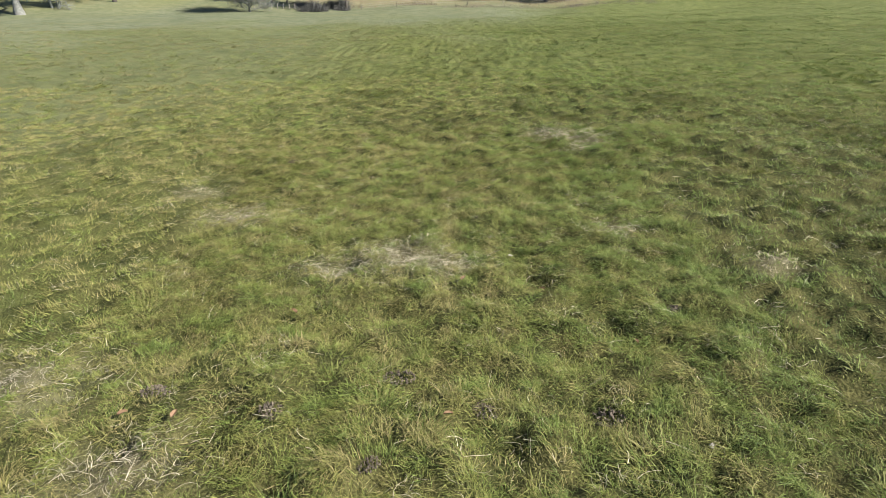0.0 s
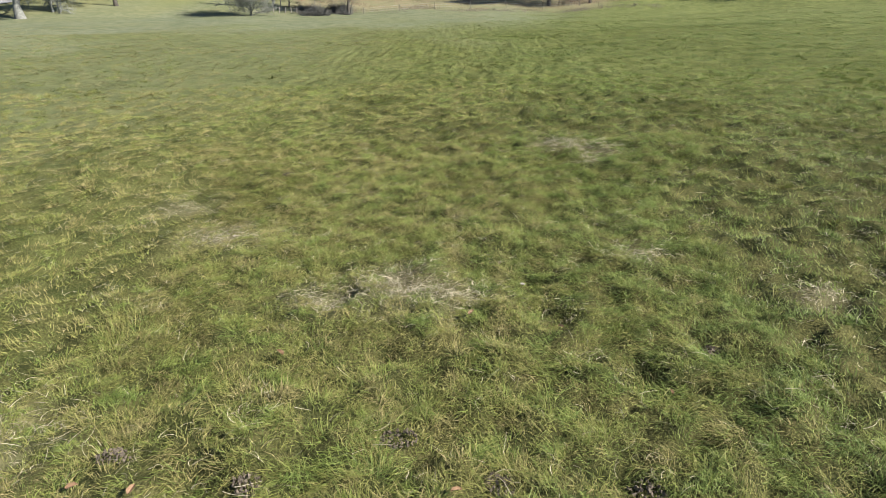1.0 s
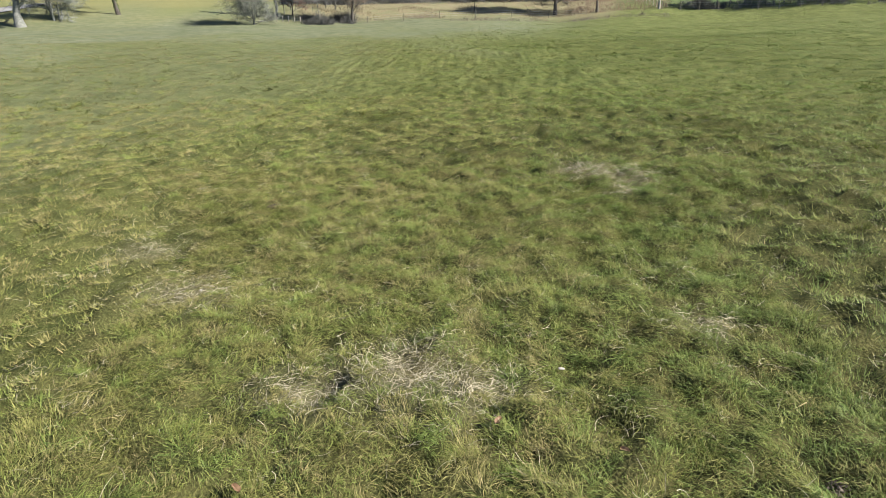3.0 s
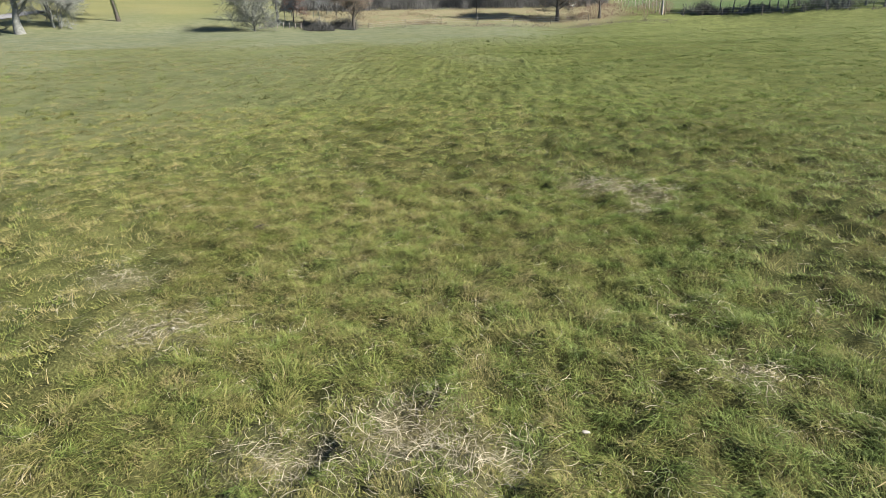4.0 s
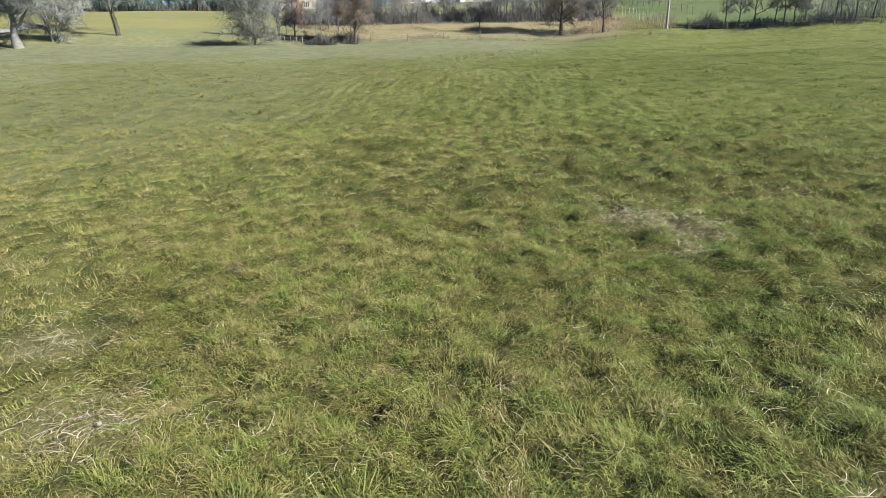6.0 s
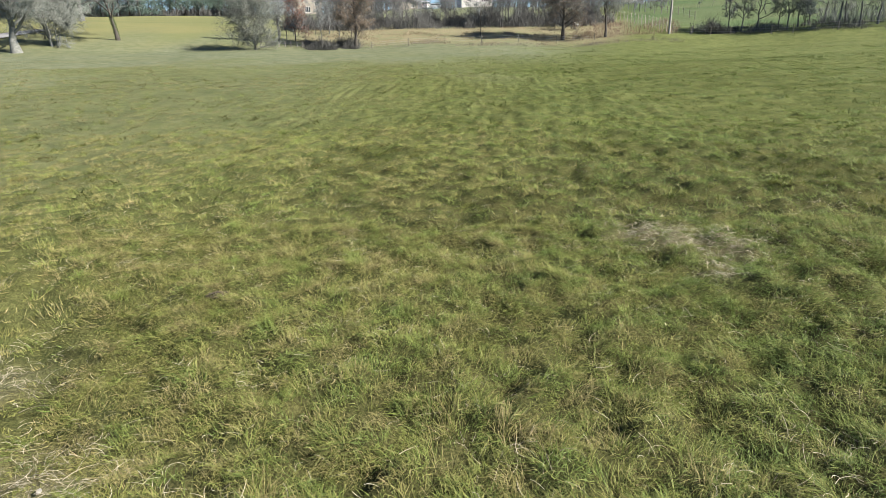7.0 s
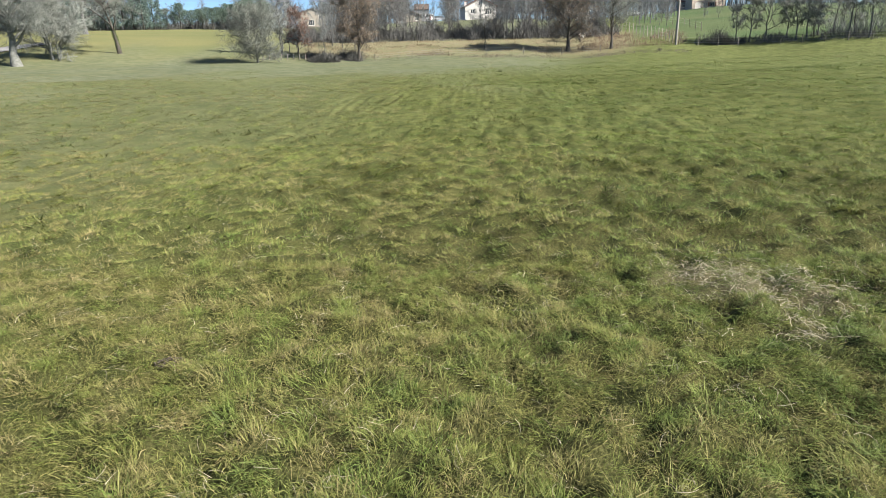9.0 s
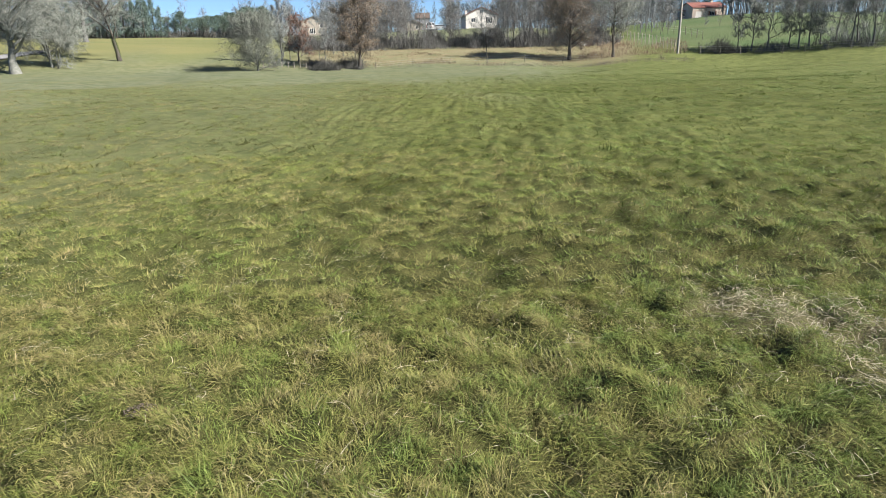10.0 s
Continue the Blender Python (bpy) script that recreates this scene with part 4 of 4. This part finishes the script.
# ---- fences and pole ----
def fence(name, ends, posts, height, label, seed, wires=3, wood=POST_WOOD):
    """Split posts with wires from (az, dist) to (az, dist)."""
    rng = np.random.default_rng(seed)
    (a0, d0), (a1, d1) = ends
    ob = thing(name, Matrix.Identity(4), label, "fence")
    tops = []
    kinds = []
    for k in range(3):
        bm = bmesh.new()
        bmesh.ops.create_cone(bm, cap_ends=True, segments=7, radius1=0.06, radius2=0.05, depth=height + 0.4)
        for v in bm.verts:
            v.co += Vector((rng.normal(0, 0.008), rng.normal(0, 0.008), rng.normal(0, 0.02)))
        me = bpy.data.meshes.new("post")
        bm.to_mesh(me)
        bm.free()
        me.materials.append(wood)
        kinds.append(me)
    for i in range(posts):
        t = i / (posts - 1)
        x, y, z = ground_at(a0 + (a1 - a0) * t, d0 + (d1 - d0) * t)
        p = hung("post", kinds[i % 3], ob)
        p.matrix_world = pose(x, y, z + height / 2 - 0.2, rng.normal(0, 3), rng.normal(0, 3), rng.uniform(0, 360))
        tops.append((x, y - 0.09, z))
    for w in range(wires):
        s = Shape()
        s.tube([(x, y, z + height * (0.35 + 0.27 * w)) for x, y, z in tops], [0.006] * len(tops), 4)
        hung("wire", s.mesh("wire", STEEL), ob, "thin steel wire")


fence("post_fence", ((-18.2, 93), (-14.6, 92)), 8, 0.8, "fence of short pale wooden posts with wire", 91)
fence("field_fence", ((-8.5, 91), (11.5, 97)), 7, 1.0, "low wire fence on weathered posts along the meadow", 92, wood=DARK_POST)
fence("paddock_fence", ((12.6, 122), (17.4, 103)), 17, 1.7, "fence of tall pale posts climbing the slope", 93)
fence("hedge_fence", ((17.9, 100.5), (36, 101)), 13, 1.2, "wire fence on wooden posts before the hedge", 94, wood=DARK_POST)
fence("slope_fence", ((14.5, 150), (19.5, 118)), 12, 1.4, "wire fence on weathered posts up the green slope", 95, wood=DARK_POST)


def pole(az, dist, high, label):
    x, y, z = ground_at(az, dist)
    ob = thing("utility_pole", pose(x, y, z) @ Matrix.Scale(high / 11, 4), label, "pole")
    s = Shape()
    s.tube([(0, 0, -0.3), (0.03, 0, 4), (0.02, 0, 11)], [0.19, 0.17, 0.12], 12)
    hung("shaft", s.mesh("shaft", POLE_WOOD), ob)
    part("crossarm", box(bmesh.new(), -0.9, 0.9, -0.06, 0.06, 10.3, 10.45), POLE_WOOD, ob, bevel=0.01)
    for i in (-0.75, 0.0, 0.75):
        s = Shape()
        s.tube([(i, 0, 10.45), (i, 0, 10.55), (i, 0, 10.68)], [0.03, 0.06, 0.03], 8)
        hung("insulator", s.mesh("insulator", FRAME), ob, "pale ceramic insulator")


pole(17.65, 101, 11, "tall pale wooden utility pole beside the hedge")
pole(-4.0, 228, 7.5, "thin wooden utility pole near the parked van")


# ---- houses ----
def facade(w, h, holes, thick):
    """A wall w wide and h high along x at y 0..thick, with openings (x0, x1, z0, z1) through it."""
    bm = bmesh.new()
    xs = sorted({0.0, w, *[v for o in holes for v in o[:2]]})
    zs = sorted({-0.6, h, *[v for o in holes for v in o[2:]]})
    for x0, x1 in zip(xs, xs[1:]):
        for z0, z1 in zip(zs, zs[1:]):
            if not any(o[0] <= x0 and x1 <= o[1] and o[2] <= z0 and z1 <= o[3] for o in holes):
                box(bm, x0, x1, 0, thick, z0, z1)
    bmesh.ops.remove_doubles(bm, verts=bm.verts[:], dist=0.001)
    return bm


def window(parent, x0, x1, z0, z1, bars=1, shutter=False):
    """A framed pane set back in its opening."""
    ob = part("window", box(box(box(box(bmesh.new(), x0, x1, 0.10, 0.16, z0, z0 + 0.08), x0, x1, 0.10, 0.16, z1 - 0.08, z1), x0, x0 + 0.08, 0.10, 0.16, z0 + 0.08, z1 - 0.08), x1 - 0.08, x1, 0.10, 0.16, z0 + 0.08, z1 - 0.08), FRAME, parent, "white window frame")
    part("pane", box(bmesh.new(), x0 + 0.08, x1 - 0.08, 0.125, 0.14, z0 + 0.08, z1 - 0.08), WINDOW, ob, "dark window glass")
    for i in range(bars):
        c = x0 + (x1 - x0) * (i + 1) / (bars + 1)
        part("glazing_bar", box(bmesh.new(), c - 0.04, c + 0.04, 0.09, 0.124, z0 + 0.08, z1 - 0.08), FRAME, ob)
    part("sill", box(bmesh.new(), x0 - 0.08, x1 + 0.08, -0.08, 0.10, z0 - 0.08, z0), FRAME, ob)
    if shutter:
        for a, b in ((x0 - 0.55, x0 - 0.06), (x1 + 0.06, x1 + 0.55)):
            part("shutter", box(bmesh.new(), a, b, -0.06, -0.01, z0, z1), SHUTTER, ob, "brown wooden shutter", bevel=0.01)


def roof_slab(parent, pts, thick, mat, name="roof_slope"):
    """A sloping slab over four corners."""
    bm = bmesh.new()
    a, b = [bm.verts.new(p) for p in pts], [bm.verts.new((p[0], p[1], p[2] + thick)) for p in pts]
    bm.faces.new(a[::-1])
    bm.faces.new(b)
    for i in range(4):
        j = (i + 1) % 4
        bm.faces.new((a[i], a[j], b[j], b[i]))
    return part(name, bm, mat, parent)


def house(name, az, dist, turn, w, depth, eave, ridge, gable_front, wall, roof, windows, label, chimney=None, door=None, shutters=False, sink=0.0, door_look=None):
    """A house with its front along x at y = 0, looking towards the meadow."""
    x, y, z = ground_at(az, dist)
    m = pose(x, y, z - sink, 0, 0, turn) @ pose(-w / 2, 0, 0)
    ob = thing(name, m, label, "house")
    holes = list(windows) + ([door] if door else [])
    low = [o for o in holes if o[3] <= eave]
    part("front_wall", facade(w, eave, low, 0.3), wall, ob)
    part("back_wall", box(bmesh.new(), 0, w, depth - 0.3, depth, -0.6, eave), wall, ob)
    part("side_wall", box(bmesh.new(), 0, 0.3, 0.3, depth - 0.3, -0.6, eave), wall, ob)
    part("side_wall", box(bmesh.new(), w - 0.3, w, 0.3, depth - 0.3, -0.6, eave), wall, ob)
    o = 0.55 if gable_front else 0.3
    if gable_front:
        k = (ridge - eave) / (w / 2)
        for y0, y1 in ((0.0, 0.3), (depth - 0.3, depth)):
            part("gable", prism(bmesh.new(), [(0, eave), (w, eave), (w / 2, ridge)], y0, y1), wall, ob)
        roof_slab(ob, [(-o, -o, eave - k * o), (w / 2, -o, ridge), (w / 2, depth + o, ridge), (-o, depth + o, eave - k * o)], 0.16, roof)
        roof_slab(ob, [(w / 2, -o, ridge), (w + o, -o, eave - k * o), (w + o, depth + o, eave - k * o), (w / 2, depth + o, ridge)], 0.16, roof)
    else:
        k = (ridge - eave) / (depth / 2)
        for x0, x1 in ((0.0, 0.3), (w - 0.3, w)):
            bm = prism(bmesh.new(), [(0, eave), (depth, eave), (depth / 2, ridge)], -x1, -x0)
            bm.transform(pose(0, 0, 0, 0, 0, 90))
            part("gable", bm, wall, ob)
        roof_slab(ob, [(-o, -o, eave - k * o), (w + o, -o, eave - k * o), (w + o, depth / 2, ridge), (-o, depth / 2, ridge)], 0.16, roof)
        roof_slab(ob, [(-o, depth / 2, ridge), (w + o, depth / 2, ridge), (w + o, depth + o, eave - k * o), (-o, depth + o, eave - k * o)], 0.16, roof)
    for n, v in enumerate(windows):
        if v[3] > eave:                                        # in the gable: set on the wall's face
            sub = part("window", box(bmesh.new(), v[0] - 0.08, v[1] + 0.08, -0.05, -0.004, v[2] - 0.08, v[3] + 0.08), FRAME, ob, "white window frame")
            part("pane", box(bmesh.new(), v[0], v[1], -0.07, -0.052, v[2], v[3]), WINDOW, sub, "dark window glass")
        else:
            window(ob, *v, bars=1 if v[1] - v[0] < 1.8 else 2, shutter=shutters)
    if door:
        part("door", box(bmesh.new(), door[0], door[1], 0.10, 0.18, door[2], door[3]), door_look or SHUTTER, ob, "wide pale garage door" if door_look else "brown wooden door", bevel=0.01)
    if chimney:
        cx, cz = chimney
        c = part("chimney", box(bmesh.new(), cx - 0.35, cx + 0.35, depth / 2 - 0.3, depth / 2 + 0.3, eave, cz), wall, ob, bevel=0.02)
        part("chimney_cap", box(bmesh.new(), cx - 0.42, cx + 0.42, depth / 2 - 0.38, depth / 2 + 0.38, cz, cz + 0.12), roof, c)
    return ob


house("white_house", 1.0, 206, 9, 9.9, 11, 4.2, 6.5, True, WHITE_WALL, RED_ROOF,
      [(1.7, 3.1, 2.0, 3.3), (4.4, 5.1, 2.2, 3.2), (6.4, 8.5, 1.7, 3.5), (4.4, 5.5, 4.6, 5.9)], "white rendered house with a low red gable roof", chimney=(0.9, 5.9), sink=0.2)
house("beige_house", -13.7, 246, 16, 10.0, 10, 5.0, 7.0, True, BEIGE_WALL, BROWN_ROOF,
      [(3.6, 5.6, 1.0, 3.0), (7.3, 8.5, 3.2, 4.8)], "two-storey beige house with a shallow brown roof", shutters=False, sink=0.0)
house("red_roof_house", 19.8, 252, 11, 12.6, 9, 3.7, 5.6, False, PINK_WALL, RED_ROOF,
      [(6.6, 8.6, 1.0, 2.4)], "long low cream house with a red tiled roof", chimney=(9.6, 6.3), door=(1.2, 3.6, 0.0, 2.4), shutters=True, sink=0.1, door_look=FRAME)
house("brown_barn", -5.0, 222, 8, 6.0, 8, 2.2, 3.7, True, BEIGE_WALL, BROWN_ROOF, [(3.8, 4.8, 0.7, 1.7)], "low farm building with a brown tiled gable", sink=0.1)
house("grey_barn", -4.2, 236, 4, 5.0, 6, 4.6, 6.4, False, GREY_WALL, DARK_ROOF, [(1.5, 2.5, 2.0, 3.0)], "tall dark boarded barn with a brown roof", sink=0.1)
# its grey paints the shade on the cream house's left end
house("grey_shed", 17.95, 253, 4, 3.0, 7, 3.2, 4.0, False, GREY_WALL, RED_ROOF, [(1.0, 1.8, 1.4, 2.3)], "shed greyed for shade against the cream house", sink=0.1)


# ---- vehicles ----
def vehicle(name, az, dist, turn, length, width, height, nose, paint, label, lift=0.0):
    """A parked car: shell, glass, lamps and four wheels; it points along +x."""
    x, y, z = ground_at(az, dist)
    ob = thing(name, pose(x, y, z + lift, 0, 0, turn), label, "vehicle")
    L, hw, b = length / 2, width / 2, 0.32
    waist = b + 0.58 * (height - b)
    out = [(-L, b), (L - 0.1, b), (L, b + 0.3), (L - 0.05, waist - 0.12), (L - nose, waist), (L - nose - 0.75, height - 0.05), (L - nose - 1.1, height), (-L + 0.25, height), (-L + 0.06, waist)]
    part("body", prism(bmesh.new(), out, -hw, hw), paint, ob, bevel=0.04)
    for s in (-1, 1):
        y0, y1 = sorted((s * (hw + 0.004), s * (hw + 0.014)))
        part("side_window", prism(bmesh.new(), [(-L + 0.35, waist + 0.05), (L - nose - 0.25, waist + 0.05), (L - nose - 0.85, height - 0.14), (-L + 0.4, height - 0.14)], y0, y1), WINDOW, ob, "dark tinted glass")
    for s in (-0.42, 0.42):
        part("rear_window", box(bmesh.new(), -L - 0.012, -L + 0.03, s * hw * 1.05 - 0.30, s * hw * 1.05 + 0.30, waist + 0.02, height - 0.2), WINDOW, ob, "dark rear door glass")
        part("tail_lamp", box(bmesh.new(), -L - 0.02, -L + 0.02, s * hw * 2.0 - 0.07, s * hw * 2.0 + 0.07, b + 0.4, waist - 0.05), TAIL, ob, "red tail lamp")
        part("headlamp", box(bmesh.new(), L - 0.06, L + 0.015, s * hw * 1.7 - 0.16, s * hw * 1.7 + 0.16, b + 0.32, b + 0.52), FRAME, ob, "clear headlamp")
    for wx in (-L + 0.8, L - 0.85):
        for s in (-1, 1):
            bm = bmesh.new()
            bmesh.ops.create_cone(bm, cap_ends=True, segments=20, radius1=0.33, radius2=0.33, depth=0.22, matrix=pose(wx, s * (hw - 0.08), 0.33, 90))
            wheel = part("wheel", bm, RUBBER, ob, "black rubber tyre", bevel=0.02)
            bm = bmesh.new()
            bmesh.ops.create_cone(bm, cap_ends=True, segments=16, radius1=0.2, radius2=0.2, depth=0.24, matrix=pose(wx, s * (hw - 0.08), 0.33, 90))
            part("rim", bm, STEEL, wheel, "steel wheel rim")


vehicle("van", -3.45, 212, 78, 4.9, 1.95, 2.25, 0.7, VAN_PAINT, "white delivery van parked near the houses")
vehicle("estate_car", -2.55, 213, 8, 4.7, 1.8, 1.6, 1.0, SILVER_PAINT, "silver estate car parked near the van")
vehicle("parked_car", 14.0, 215, 5, 4.3, 1.75, 1.5, 0.9, SILVER_PAINT, "pale car parked on the slope by the trees")


# ---- lane at the meadow's far corner ----
def lane():
    rows = []
    for i in range(40):
        t = i / 39
        x, y, z = ground_at(-52 + 18.0 * t, 96 + 8 * t + 16 * t ** 3)
        rows.append((x, y))
    v, f = [], []
    for i, (x, y) in enumerate(rows):
        a, b = rows[max(0, i - 1)], rows[min(39, i + 1)]
        n = Vector((-(b[1] - a[1]), b[0] - a[0], 0)).normalized()
        for s in (-1.6, 0, 1.6):
            px, py = x + n.x * s, y + n.y * s
            v.append((px, py, float(land(px, py)) + 0.14))
    for i in range(39):
        for k in (0, 1):
            q = 3 * i + k
            f += [(q, q + 3, q + 4), (q, q + 4, q + 1)]
    tagged(new("road", mesh_of("road", v, f, [ROAD], smooth=True)), "pale narrow lane at the field's corner", "road", kind="structure")


lane()
for k in KINDS:                                   # the patterns themselves take a place in the thicket
    i = KINDS.index(k)
    k.matrix_basis = Matrix.Translation(ground_at(-11.0 + 4.6 * i, 121 + 2 * i))
for i, k in enumerate(FAR_KINDS):
    k.matrix_basis = Matrix.Translation(ground_at(-33.0 + 4.4 * i, 226 + 3 * i))
